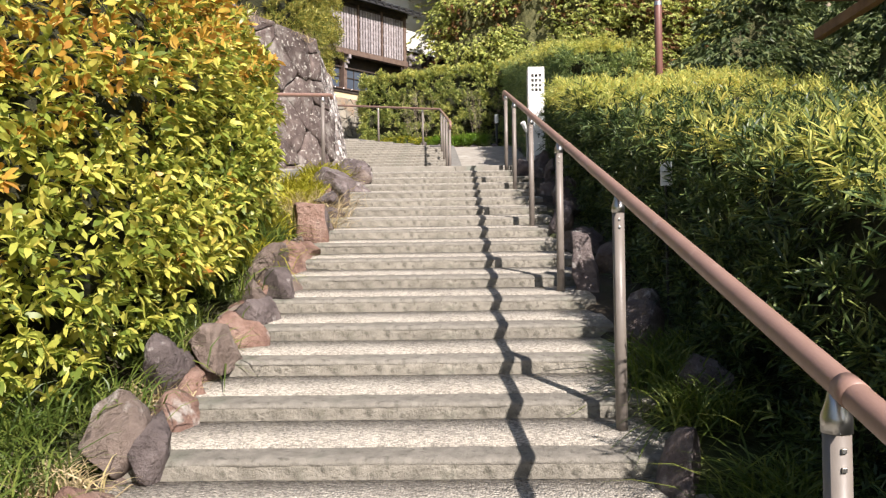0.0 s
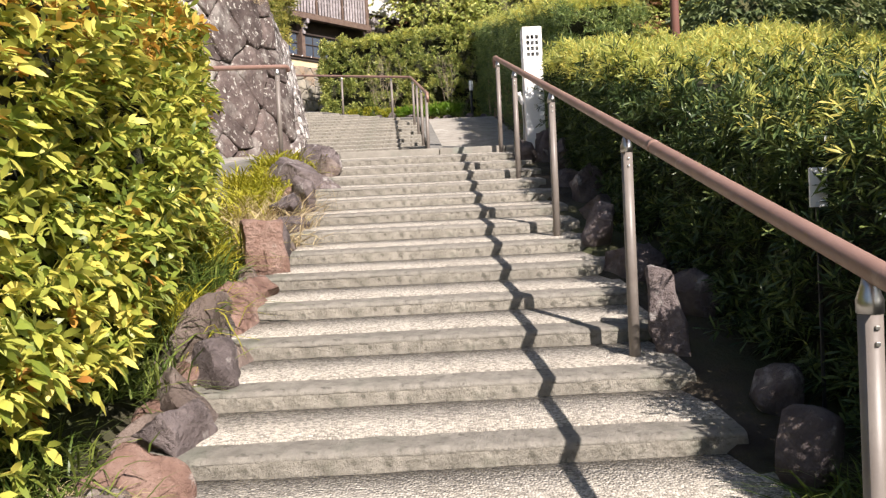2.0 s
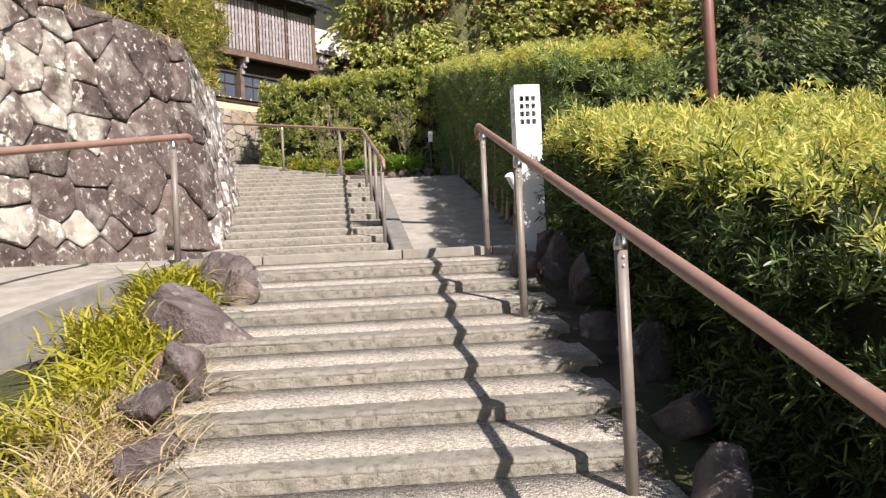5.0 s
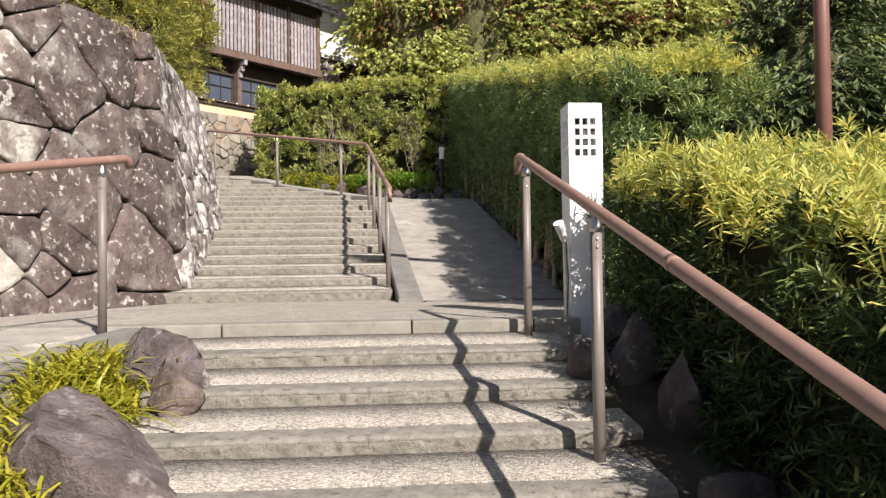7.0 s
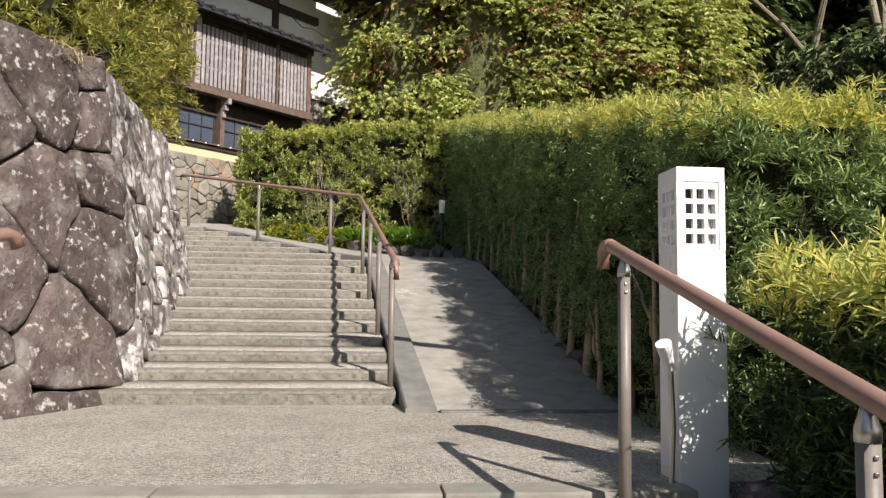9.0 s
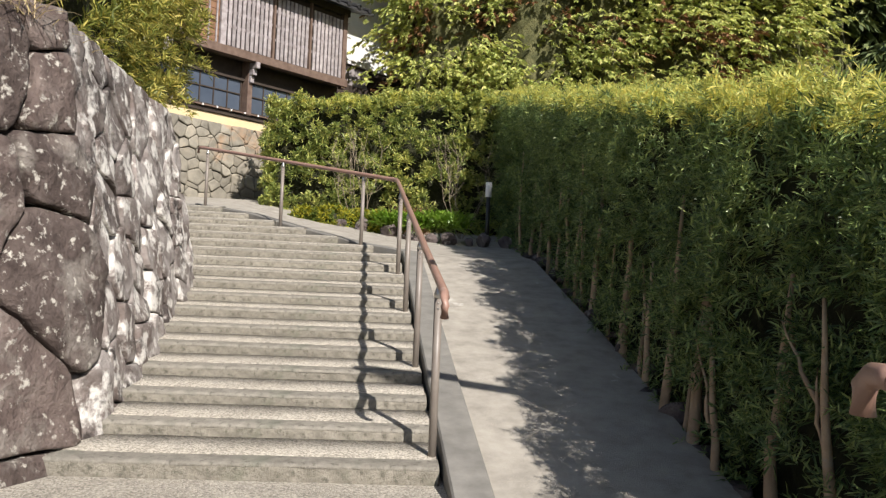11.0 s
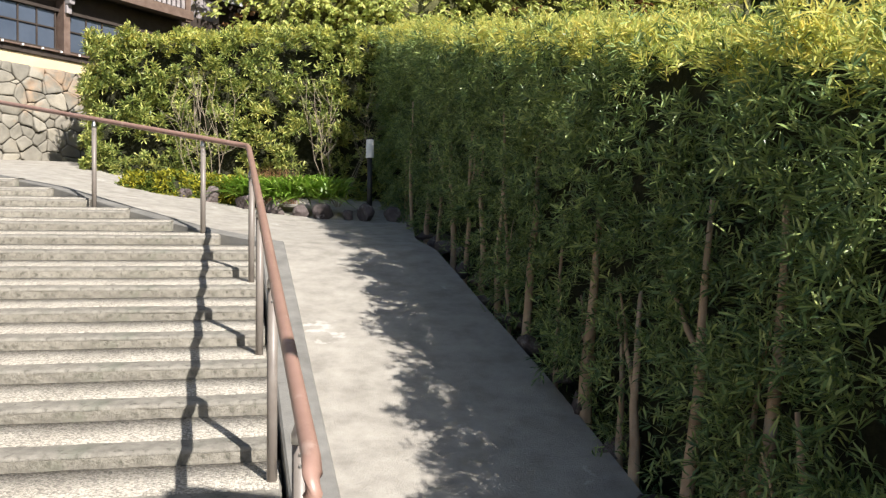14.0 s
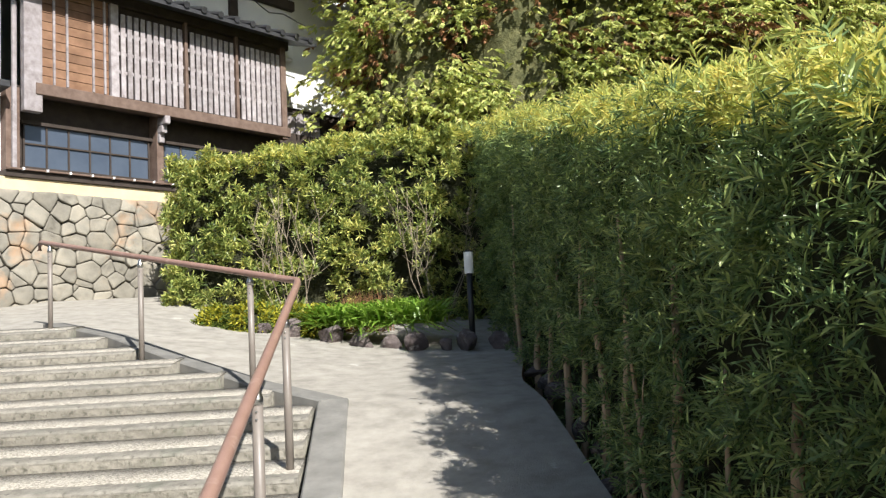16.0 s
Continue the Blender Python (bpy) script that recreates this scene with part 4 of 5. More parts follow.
# ---- plants ----
def hedge(name, label, corners, z_low, z_top, density, leaf, leaf_mats, tip_share, count=9, depth=0.22, low_gap=0.0, seed=1, faces="all", wave=0.07):
    """A clipped hedge over a strip of the plan: faces of leafy shoots round a solid middle painted dark as inner shade.
    """
    h = thing(name, label, "hedge")
    a, b, c, d = [Vector((*p, 0)) for p in corners]     # front line a-b, back line d-c
    roots, axes, tips = [], [], []

    def sheet(p, q, rise, area, nor, kind):
        per = 9
        n = int(area * density / per)
        s, v = rng.uniform(0, 1, n), rng.uniform(0, 1, n)
        mid, edge = [], []
        for i in range(n):
            base = p.lerp(q, s[i])
            if kind == "top":
                base = base.lerp(Vector(rise(s[i])), v[i])
                z = z_top(base.x, base.y) - 0.05
            else:
                z0, z1 = z_low(base.x, base.y), z_top(base.x, base.y)
                if low_gap and v[i] < low_gap and rng.uniform() > 0.10 + 0.8 * (v[i] / low_gap) ** 1.2:
                    continue
                z = z0 + (z1 - z0) * v[i]
            lump = (0.55 if kind == "top" else 1.0) * wave * noise.noise((base.x * 1.9, base.y * 1.9, z * 1.9 + seed)) + 0.9 * wave * noise.noise((base.x * 4.5, base.y * 4.5, z * 4.5)) - 0.10 * rng.uniform() ** 2
            mid.append((base.x + nor[0] * lump, base.y + nor[1] * lump, z + nor[2] * lump + 0.05 * noise.noise((base.x * 3, base.y * 3, seed))))
            # Pale leaves paint the sunlit top edge along with its young growth.
            share = tip_share(base.y) if callable(tip_share) else tip_share
            edge.append(share if kind == "top" or (z_top(base.x, base.y) - z) < 0.22 * share ** 2 * rng.uniform() ** 0.7 else 0.0)
        m = len(mid) * per
        off = rng.normal(0, 0.042, (m, 3))
        roots.append(np.repeat(np.array(mid), per, 0) + off)
        tips.extend(np.repeat(np.array(edge), per).tolist())
        axes.append(unit(np.tile(nor, (m, 1)) * 0.6 + np.array((0, 0, 0.85)) + off * 9 + rng.normal(0, 0.22, (m, 3))))

    front = Vector((b - a).normalized())
    fn = (front.y, -front.x, 0) if (front.y * (a - d).x - front.x * (a - d).y) > 0 else (-front.y, front.x, 0)
    hgt = np.mean([z_top(p.x, p.y) - z_low(p.x, p.y) for p in (a, b)])
    sheet(a, b, None, (b - a).length * hgt, fn, "side")
    sheet(a, b, lambda s: d.lerp(c, s), (b - a).length * (d - a).length, (0, 0, 1), "top")
    if "near" in faces:
        e = (a - b).normalized()
        sheet(a, d, None, (d - a).length * hgt, (e.x, e.y, 0), "side")
    if "far" in faces:
        e = (b - a).normalized()
        sheet(b, c, None, (b - c).length * hgt, (e.x, e.y, 0), "side")
    root, ax = np.concatenate(roots), np.concatenate(axes)
    tip = rng.uniform(0, 1, len(tips)) < np.array(tips)
    v, f = shoot_leaves(root, ax, count, leaf[0], leaf[1], 68, 0.045, 0.08, strap_leaf_arrays)
    idx = np.repeat(np.tile(tip, count).astype(np.int32), 2)
    me = raw_mesh("foliage", v, f, idx)
    for m in leaf_mats:
        me.materials.append(m)
    part("foliage", me, None, h)
    # solid middle, its near-black colour painted as shade behind the leaves
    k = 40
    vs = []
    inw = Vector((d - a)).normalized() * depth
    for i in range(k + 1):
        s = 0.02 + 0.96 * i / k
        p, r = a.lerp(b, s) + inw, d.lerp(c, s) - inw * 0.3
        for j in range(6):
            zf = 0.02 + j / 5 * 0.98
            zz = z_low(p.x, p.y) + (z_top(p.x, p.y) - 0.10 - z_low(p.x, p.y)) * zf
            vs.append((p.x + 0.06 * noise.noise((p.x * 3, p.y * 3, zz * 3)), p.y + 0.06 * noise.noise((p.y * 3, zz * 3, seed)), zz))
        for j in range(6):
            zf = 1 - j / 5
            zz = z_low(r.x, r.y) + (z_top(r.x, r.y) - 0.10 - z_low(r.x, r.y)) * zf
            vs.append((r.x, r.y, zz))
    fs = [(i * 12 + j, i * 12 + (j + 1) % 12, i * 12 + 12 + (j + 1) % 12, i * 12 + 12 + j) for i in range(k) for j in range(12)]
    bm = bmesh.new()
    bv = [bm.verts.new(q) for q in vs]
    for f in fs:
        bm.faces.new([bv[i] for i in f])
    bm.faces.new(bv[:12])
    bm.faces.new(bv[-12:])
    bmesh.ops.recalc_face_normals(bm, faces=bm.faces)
    part("inner_core", bm, CORE, h)
    return h


def low_z(x, y):
    return stair_z(y) - 0.18


lower = hedge("lower_hedge", "clipped evergreen hedge, its top yellow with young shoots and painted sun", ((1.14, -2.5), (1.14, 9.5), (3.05, 9.5), (3.05, -2.5)), low_z, lambda x, y: 1.60 + 0.246 * (y - 1.7) + 0.05 * (x - 1.2) - float(np.interp(y, (2, 3, 4, 5, 5.6, 6.4, 8.8, 9.4), (0.02, 0.05, 0.09, 0.13, 0.1, 0.0, 0.0, 0.12))), 520, (0.080, 0.013), (HEDGE_LEAF, HEDGE_TIP), lambda y: float(np.interp(y, (3.2, 4.5, 5.6, 6.6), (0.7, 0.35, 0.4, 0.98))), 9, 0.15, 0.08, 2, "far near")
upper = hedge("upper_hedge", "tall clipped evergreen hedge with bare lower stems", ((1.42, 10.2), (1.42, 22.2), (2.34, 22.2), (2.34, 10.2)), low_z, lambda x, y: 4.24 + 0.228 * (y - 10.36), 700, (0.070, 0.0115), (LIFTED_LEAF, HEDGE_TIP), 0.9, 9, 0.27, 0.4, 5, "near", 0.11)
back = hedge("back_hedge", "sunlit clipped evergreen hedge behind the planting bed", ((-2.66, 22.5), (2.0, 22.2), (2.0, 23.6), (-2.66, 23.9)), lambda x, y: 4.3, lambda x, y: 6.78 + 0.05 * (x + 2) + 0.08 * noise.noise((x * 2, 1, 0)), 330, (0.10, 0.026), (BACK_LEAF, HEDGE_TIP), 0.5, 9, 0.34, 0.0, 9, "near", 0.24)
wall_hedge = hedge("wall_top_hedge", "shaggy evergreen shrub hedge on top of the retaining wall", ((-2.62, 12.9), (-2.58, 16.7), (-4.8, 16.9), (-5.1, 12.5)), lambda x, y: 5.0 + 0.3 * min(1.0, max(0.0, (y - 14.5) / 2)), lambda x, y: 6.9 + 0.1 * (y - 13), 330, (0.10, 0.018), (SHAGGY_LEAF, HEDGE_TIP), 0.75, 9, 0.25, 0.0, 13, "near far", 0.3)


def stem(h, x, y, z0, z1, r, lean, name="trunk", mat=None):
    pts, radii = [], []
    k = 7
    for i in range(k + 1):
        f = i / k
        pts.append((x + lean[0] * f + 0.03 * noise.noise((x * 9, y * 9, f * 4)), y + lean[1] * f + 0.03 * noise.noise((y * 9, x * 9, f * 4 + 5)), z0 + (z1 - z0) * f))
        radii.append(r * (1.15 - 0.85 * f) * (1 + 0.12 * noise.noise((x * 3, y * 7, f * 9))))
    return part(name, tube(pts, radii, 9), mat or BARK, h, smooth=True)


trunks = [(12.7, 0.036, 1.35), (12.95, 0.02, 0.9), (13.17, 0.032, 1.25), (13.6, 0.03, 0.75), (13.75, 0.022, 0.6), (14.26, 0.042, 0.95), (14.6, 0.018, 0.9), (15.2, 0.03, 1.45), (15.5, 0.018, 1.0), (15.8, 0.024, 1.3), (16.3, 0.03, 1.0), (16.8, 0.022, 1.2), (17.2, 0.03, 0.9), (17.9, 0.024, 1.2), (18.5, 0.03, 1.1), (19.2, 0.022, 1.3), (19.9, 0.026, 1.0), (11.2, 0.03, 0.9), (11.8, 0.034, 1.0), (12.3, 0.028, 0.8)]
for y, r, tall in trunks:
    z0 = ground_z(1.45, y)
    x, lean = 1.36 + rng.uniform(0, 0.05), (rng.uniform(0.0, 0.12), rng.normal(0, 0.12))
    trunk = stem(upper, x, y, z0 - 0.05, z0 + 0.4 + tall, r, lean)
    for k in range(int(rng.integers(0, 3))):
        f = rng.uniform(0.6, 0.95)
        stem(trunk, x + lean[0] * f, y + lean[1] * f, z0 + tall * f, z0 + tall * f + rng.uniform(0.3, 0.55), r * 0.42, (rng.uniform(-0.05, 0.08), rng.normal(0, 0.22)), "branch")
for i in range(16):
    y = 1.5 + i * 0.52 + rng.uniform(-0.15, 0.15)
    z0 = ground_z(1.35, y)
    stem(lower, 1.30 + rng.uniform(0, 0.12), y, z0 - 0.05, z0 + rng.uniform(0.4, 0.7), rng.uniform(0.015, 0.028), (rng.uniform(-0.05, 0.12), rng.uniform(-0.12, 0.12)), mat=DARKBARK)


def bush(name, label, at, radii, n, leaf, mats, old_share, seed, power=3.0):
    """A rounded shrub: leafy shoots over a lumpy dome, branches inside."""
    h = thing(name, label, "shrub", at)
    slope = 0.26
    u = unit(rng.normal(0, 1, (n, 3)))
    u[:, 2] = np.abs(u[:, 2]) * 1.2 - 0.42
    u = unit(u)
    rad = np.array(radii)
    s = 1.0 / (np.abs(u[:, 0]) ** power + np.abs(u[:, 1]) ** power + np.abs(u[:, 2]) ** power) ** (1 / power)
    lump = np.array([0.10 * noise.noise(Vector(p) * 2.3 + Vector((seed, 0, 0))) + 0.05 * noise.noise(Vector(p) * 6) for p in u])
    pos = u * s[:, None] * rad * (1 + lump - np.abs(rng.normal(0, 0.085, n)))[:, None]
    pos[:, 2] += slope * pos[:, 1]
    ax = unit(u / rad * rad.mean() + np.array((0, 0, 0.45)) + rng.normal(0, 0.3, (n, 3)))
    count = 8
    v, f = shoot_leaves(pos, ax, count, leaf[0], leaf[1], 66, 0.045, 0.16, broad_leaf_arrays)
    patch = np.array([noise.noise(Vector(p) * 1.8 + Vector((9, seed, 0))) for p in u])
    old = rng.uniform(0, 1, n) < old_share * np.clip(0.25 + 1.4 * patch + 1.7 * u[:, 2], 0.08, 3)
    idx = np.repeat((np.tile(old, count) & (rng.uniform(0, 1, n * count) < 0.7)).astype(np.int32), 4)
    me = raw_mesh("foliage", v, f, idx)
    for m in mats:
        me.materials.append(m)
    part("foliage", me, None, h)
    # Solid dome inside, painted near black for the shade among the shoots.
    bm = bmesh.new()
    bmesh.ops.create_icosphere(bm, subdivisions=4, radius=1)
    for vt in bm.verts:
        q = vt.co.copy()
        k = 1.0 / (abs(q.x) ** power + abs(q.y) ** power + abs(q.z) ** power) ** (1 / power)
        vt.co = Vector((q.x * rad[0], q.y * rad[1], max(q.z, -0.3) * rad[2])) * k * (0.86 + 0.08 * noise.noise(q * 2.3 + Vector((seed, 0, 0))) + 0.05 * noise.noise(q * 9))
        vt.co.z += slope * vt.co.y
    part("inner_core", bm, CORE, h)
    for i in range(5):
        a = i * 1.3
        part("branch", tube([(0.1 * math.cos(a), 0.1 * math.sin(a), -rad[2] * 0.6), (0.3 * rad[0] * math.cos(a), 0.3 * rad[1] * math.sin(a), 0), (0.7 * rad[0] * math.cos(a), 0.7 * rad[1] * math.sin(a), 0.5 * rad[2])], [0.03, 0.022, 0.012], 7), DARKBARK, h)
    return h


bush("azalea_bush", "big rounded yellow-green evergreen bush beside the steps", (-2.72, 4.35, 1.97), (1.45, 2.4, 1.29), 13500, (0.074, 0.028), (BUSH_LEAF, BUSH_OLD), 0.34, 4)
bush("azalea_bush", "rounded evergreen bush with reddening leaves", (-3.4, 0.6, 1.1), (1.75, 1.8, 1.2), 2000, (0.095, 0.032), (BUSH_LEAF, BUSH_OLD), 0.1, 8)


def tuft(name, label, at, n, length, width, mat, spread=0.7, radius=0.1, droop=0.55):
    """A clump of arching grass blades."""
    az, t = rng.uniform(0, math.tau, n), np.abs(rng.normal(0, spread, n))
    way = np.stack((np.cos(az) * np.sin(t), np.sin(az) * np.sin(t), np.maximum(0.25, np.cos(t))), 1)
    base = np.array(at) + np.stack((rng.normal(0, radius, n), rng.normal(0, radius, n), np.zeros(n) - 0.03), 1)
    v, f = blade_arrays(base, unit(way), length * rng.uniform(0.5, 1.15, n), width * rng.uniform(0.7, 1.2, n), droop)
    me = raw_mesh(name, v, f)
    return tagged(part(name, me, mat), label, "grass", group="grass tufts")


def rock(name, label, at, size, mat, seed, tall=1.0, turn=0.0, parent=None, group="edging stones"):
    """An angular boulder: a lumpy ball cut by rough planes."""
    bm = bmesh.new()
    bmesh.ops.create_icosphere(bm, subdivisions=4 if max(size) > 0.2 else 3, radius=1)
    r = np.random.default_rng(seed)
    planes = [(Vector(unit(r.normal(0, 1, (1, 3)))[0]), r.uniform(0.42, 0.78)) for _ in range(12)]
    for v in bm.verts:
        q = v.co.copy()
        for nn, dd in planes:
            e = q.dot(nn) - dd
            if e > 0:
                q -= nn * e
        q *= 1 + 0.10 * noise.noise(q * 2.2 + Vector((seed, 0, 0))) + 0.09 * (abs(noise.noise(q * 4 + Vector((0, seed, 0)))) - 0.2) + 0.06 * noise.noise(q * 9)
        v.co = Vector((q.x * size[0], q.y * size[1], q.z * size[2] * tall))
    bm.transform(pose(*at, 0, 0, turn))
    ob = part(name, bm, mat, parent, smooth=True)
    return tagged(ob, label, "rock", group=group)


def way_z(y):
    return LAND - RISE1 * math.ceil((EDGE1 - y) / RUN1)


edge = [(-1.2, 0.9, 0.24, 0.30, 0.2, 1), (-1.12, 1.4, 0.2, 0.3, 0.18, 0), (-1.18, 1.9, 0.22, 0.26, 0.2, 1), (-1.22, 2.46, 0.15, 0.17, 0.19, 2), (-1.05, 2.44, 0.1, 0.15, 0.15, 0), (-1.24, 3.06, 0.11, 0.16, 0.25, 0), (-1.1, 2.8, 0.12, 0.16, 0.14, 1),
        (-1.08, 3.32, 0.14, 0.2, 0.15, 2), (-1.14, 3.68, 0.2, 0.25, 0.2, 1), (-1.04, 3.92, 0.13, 0.18, 0.16, 0), (-1.1, 4.16, 0.18, 0.2, 0.19, 2), (-1.05, 4.4, 0.13, 0.18, 0.14, 0), (-1.04, 4.62, 0.11, 0.17, 0.13, 2), (-1.22, 4.72, 0.18, 0.23, 0.22, 2),
        (-1.13, 5.0, 0.21, 0.29, 0.25, 1), (-1.09, 5.38, 0.14, 0.19, 0.19, 1), (-1.05, 6.02, 0.08, 0.14, 0.15, 0), (-1.13, 6.25, 0.13, 0.2, 0.13, 2), (-1.1, 6.6, 0.13, 0.2, 0.14, 0), (-1.16, 6.95, 0.14, 0.22, 0.14, 0), (-1.12, 7.35, 0.16, 0.24, 0.17, 0)]
names = ("grey weathered stone edging the steps", "reddish brown angular stone edging the steps", "grey-brown stone with pale streaks edging the steps")
for i, (x, y, a, b, c, kind) in enumerate(edge):
    rock("edging_stone", names[kind], (x, y, way_z(y) + 0.03), (a, b * 1.15, c), (BOULDER, REDROCK, MIDROCK)[kind], 40 + i, 1.0, (i * 37) % 30 - 15)
for i in range(30):
    y = 1.05 + i * 0.222
    a = 0.085 + 0.03 * noise.noise((i * 1.7, 3, 0))
    kind = (1, 2, 0, 2, 1)[i % 5]
    rock("edging_stone", names[kind], (-1.17 + 0.05 * noise.noise((i * 2.3, 0, 1)), y, way_z(y) + 0.0), (a * 1.3, 0.15, a * 1.3), (BOULDER, REDROCK, MIDROCK)[kind], 200 + i, 1.0, (i * 29) % 40 - 20)
rock("edging_stone", "large dark boulder beside the top steps", (-1.27, 8.15, 2.14), (0.42, 0.58, 0.44), BOULDER, 81, 1.0, 10)
rock("edging_stone", "dark angular boulder against the landing", (-1.23, 8.99, 2.38), (0.27, 0.36, 0.33), BOULDER, 71, 1.0, 60)
rock("edging_stone", "small dark boulder on the step edge", (-1.08, 8.70, 2.34), (0.15, 0.17, 0.19), MIDROCK, 72, 1.0, 20)
bm = box(-0.11, 0.11, -0.07, 0.07, -0.16, 0.20, 0.025)
bmesh.ops.subdivide_edges(bm, edges=bm.edges, cuts=4, use_grid_fill=True)
for v in bm.verts:
    v.co += Vector((noise.noise(v.co * 7), noise.noise(v.co * 7 + Vector((5, 0, 0))), noise.noise(v.co * 7 + Vector((0, 9, 0))))) * 0.022
bm.transform(pose(-1.09, 5.72, way_z(5.72) + 0.1, 6, -5, 12))
tagged(part("slab_stone", bm, REDROCK, smooth=True), "upright reddish-brown stone slab beside the steps", "rock", group="edging stones")
bm = box(-0.065, 0.065, -0.05, 0.05, -0.2, 0.22, 0.03)
bmesh.ops.subdivide_edges(bm, edges=bm.edges, cuts=4, use_grid_fill=True)
for v in bm.verts:
    v.co += Vector((noise.noise(v.co * 8), noise.noise(v.co * 8 + Vector((5, 0, 0))), noise.noise(v.co * 8 + Vector((0, 9, 0))))) * 0.025
    v.co.x *= 1.0 - 0.9 * max(0.0, v.co.z)
bm.transform(pose(0.76, 4.48, way_z(4.45) + 0.14, -5, -8, -15))
tagged(part("slab_stone", bm, BOULDER, smooth=True), "upright pointed grey stone under the hedge", "rock", group="edging stones")
for i, (x, y, s, tall) in enumerate(((0.74, 2.3, 0.12, 1.9), (0.98, 2.9, 0.13, 1), (0.86, 3.5, 0.16, 1.1), (0.98, 4.0, 0.14, 1), (1.0, 4.9, 0.14, 1.1), (0.9, 5.48, 0.17, 1.3), (0.86, 6.03, 0.16, 1.3), (0.97, 6.6, 0.15, 1), (0.99, 7.2, 0.17, 1.4), (0.99, 7.75, 0.17, 1.3), (1.03, 8.32, 0.2, 1.35), (0.8, 8.79, 0.13, 1.4), (1.04, 8.85, 0.18, 1.3), (1.0, 9.25, 0.14, 1.2), (1.15, 9.5, 0.15, 1.1))):
    rock("edging_stone", "shaded grey stone under the hedge", (x - 0.01, y, way_z(y) + 0.06), (s * 0.8, s * 1.1, s * 0.95), BOULDER, 90 + i, tall, i * 53)
for i in range(18):
    y = 12.2 + i * 0.42
    rock("hedge_stone", "dark stone lining the foot of the hedge", (1.46 - 0.05 * (i % 2), y, ramp_z(1, y) - 0.03), (0.08, 0.16, 0.06 + 0.03 * (i % 3)), BOULDER, 120 + i, 1.0, i * 31, group="hedge stones")
for i, (x, y, s) in enumerate(((-1.2, 20.8, 0.10), (-0.85, 20.7, 0.15), (-0.45, 20.55, 0.18), (-0.1, 20.35, 0.16), (0.2, 20.2, 0.11), (0.45, 20.05, 0.14), (0.75, 19.95, 0.10), (0.95, 19.9, 0.16), (1.25, 19.85, 0.13))):
    rock("bed_stone", "grey stone edging the planting bed", (x, y, ramp_z(x, y) + 0.05), (s * 1.1, s * 0.8, s), BOULDER, 150 + i, 1.0, i * 41, group="bed stones")

for i, (x, y) in enumerate(((-1.3, 1.7), (-1.45, 1.9), (-1.42, 2.15), (-1.5, 2.4), (-1.38, 2.75), (-1.28, 3.42), (-1.36, 3.3), (-1.42, 3.6), (-1.35, 4.25), (-1.4, 4.6), (-1.4, 5.0), (-1.42, 5.4))):
    tuft("grass_tuft", "arching green grass tuft between the stones", (x, y, ground_z(x, y) + 0.1), 240, 0.34, 0.007, GRASS, 0.75, 0.1)
for i, (x, y) in enumerate(((-1.22, 3.0), (-1.25, 3.5), (-1.3, 2.2))):
    tuft("grass_tuft", "fading yellowish grass tuft over the step edge", (x, y, ground_z(x, y) + 0.1), 240, 0.26, 0.006, STRAW, 0.8, 0.07)
for i, (x, y) in enumerate(((-1.18, 6.35), (-1.3, 6.6), (-1.15, 6.8), (-1.35, 6.3), (-1.4, 6.9), (-1.25, 7.1), (-1.2, 7.4))):
    tuft("grass_tuft", "dry straw-coloured grass tuft", (x, y, ground_z(x, y) + 0.14), 320, 0.44, 0.006, STRAW, 0.75, 0.10)
for i, (x, y) in enumerate(((-1.45, 7.7), (-1.5, 8.0), (-1.4, 8.4), (-1.3, 8.8), (-1.6, 6.2), (-1.5, 5.8), (-1.35, 9.1), (-1.45, 8.6))):
    tuft("grass_tuft", "yellow-green broad grass tuft", (x, y, ground_z(x, y) + 0.15), 260, 0.26, 0.012, LIME, 0.75, 0.09)
for i, (x, y) in enumerate(((-1.5, 7.3), (-1.55, 6.9), (-1.5, 7.8), (-1.48, 8.4), (-1.62, 6.2), (-1.6, 5.7), (-1.5, 8.65), (-1.58, 8.9), (-1.44, 8.95), (-1.68, 8.0))):
    tuft("grass_tuft", "long arching yellow-green grass tuft", (x, y, ground_z(x, y) + 0.14), 240, 0.36, 0.013, LIME, 0.75, 0.11)
for i, (x, y) in enumerate(((-1.38, 5.2), (-1.42, 5.6), (-1.5, 5.0), (-1.3, 4.8), (-1.5, 5.9))):
    tuft("grass_tuft", "long fresh green grass tuft behind the slab", (x, y, ground_z(x, y) + 0.14), 230, 0.42, 0.009, LIME if i % 2 else GRASS, 0.7, 0.1)
for x, y in ((0.86, 3.02), (0.95, 3.25), (0.86, 1.7), (0.92, 2.7), (1.0, 2.1)):
    tuft("grass_tuft", "bright green grass tuft under the hedge", (x, y, ground_z(x, y) + 0.05), 420, 0.36, 0.007, GRASS, 0.7, 0.08)
for i in range(14):
    x = 0.0 + 0.09 * i
    tuft("lily_tuft", "broad green strap leaves in the planting bed", (x - 0.55, 20.8 - 0.04 * i + 0.15 * (i % 2), 4.47), 110, 0.5, 0.03, LILY, 0.6, 0.07)
for i, (x, y, s) in enumerate(((-1.75, 21.2, 0.28), (-1.35, 21.05, 0.30), (-0.95, 21.15, 0.26), (-0.6, 20.9, 0.22))):
    bush("low_shrub", "low rounded yellow-green shrub in the planting bed", (x, y, 4.40), (s, s * 0.85, s * 1.1), 900, (0.07, 0.022), (GRASS, LIME), 0.6, 30 + i, 2.4)
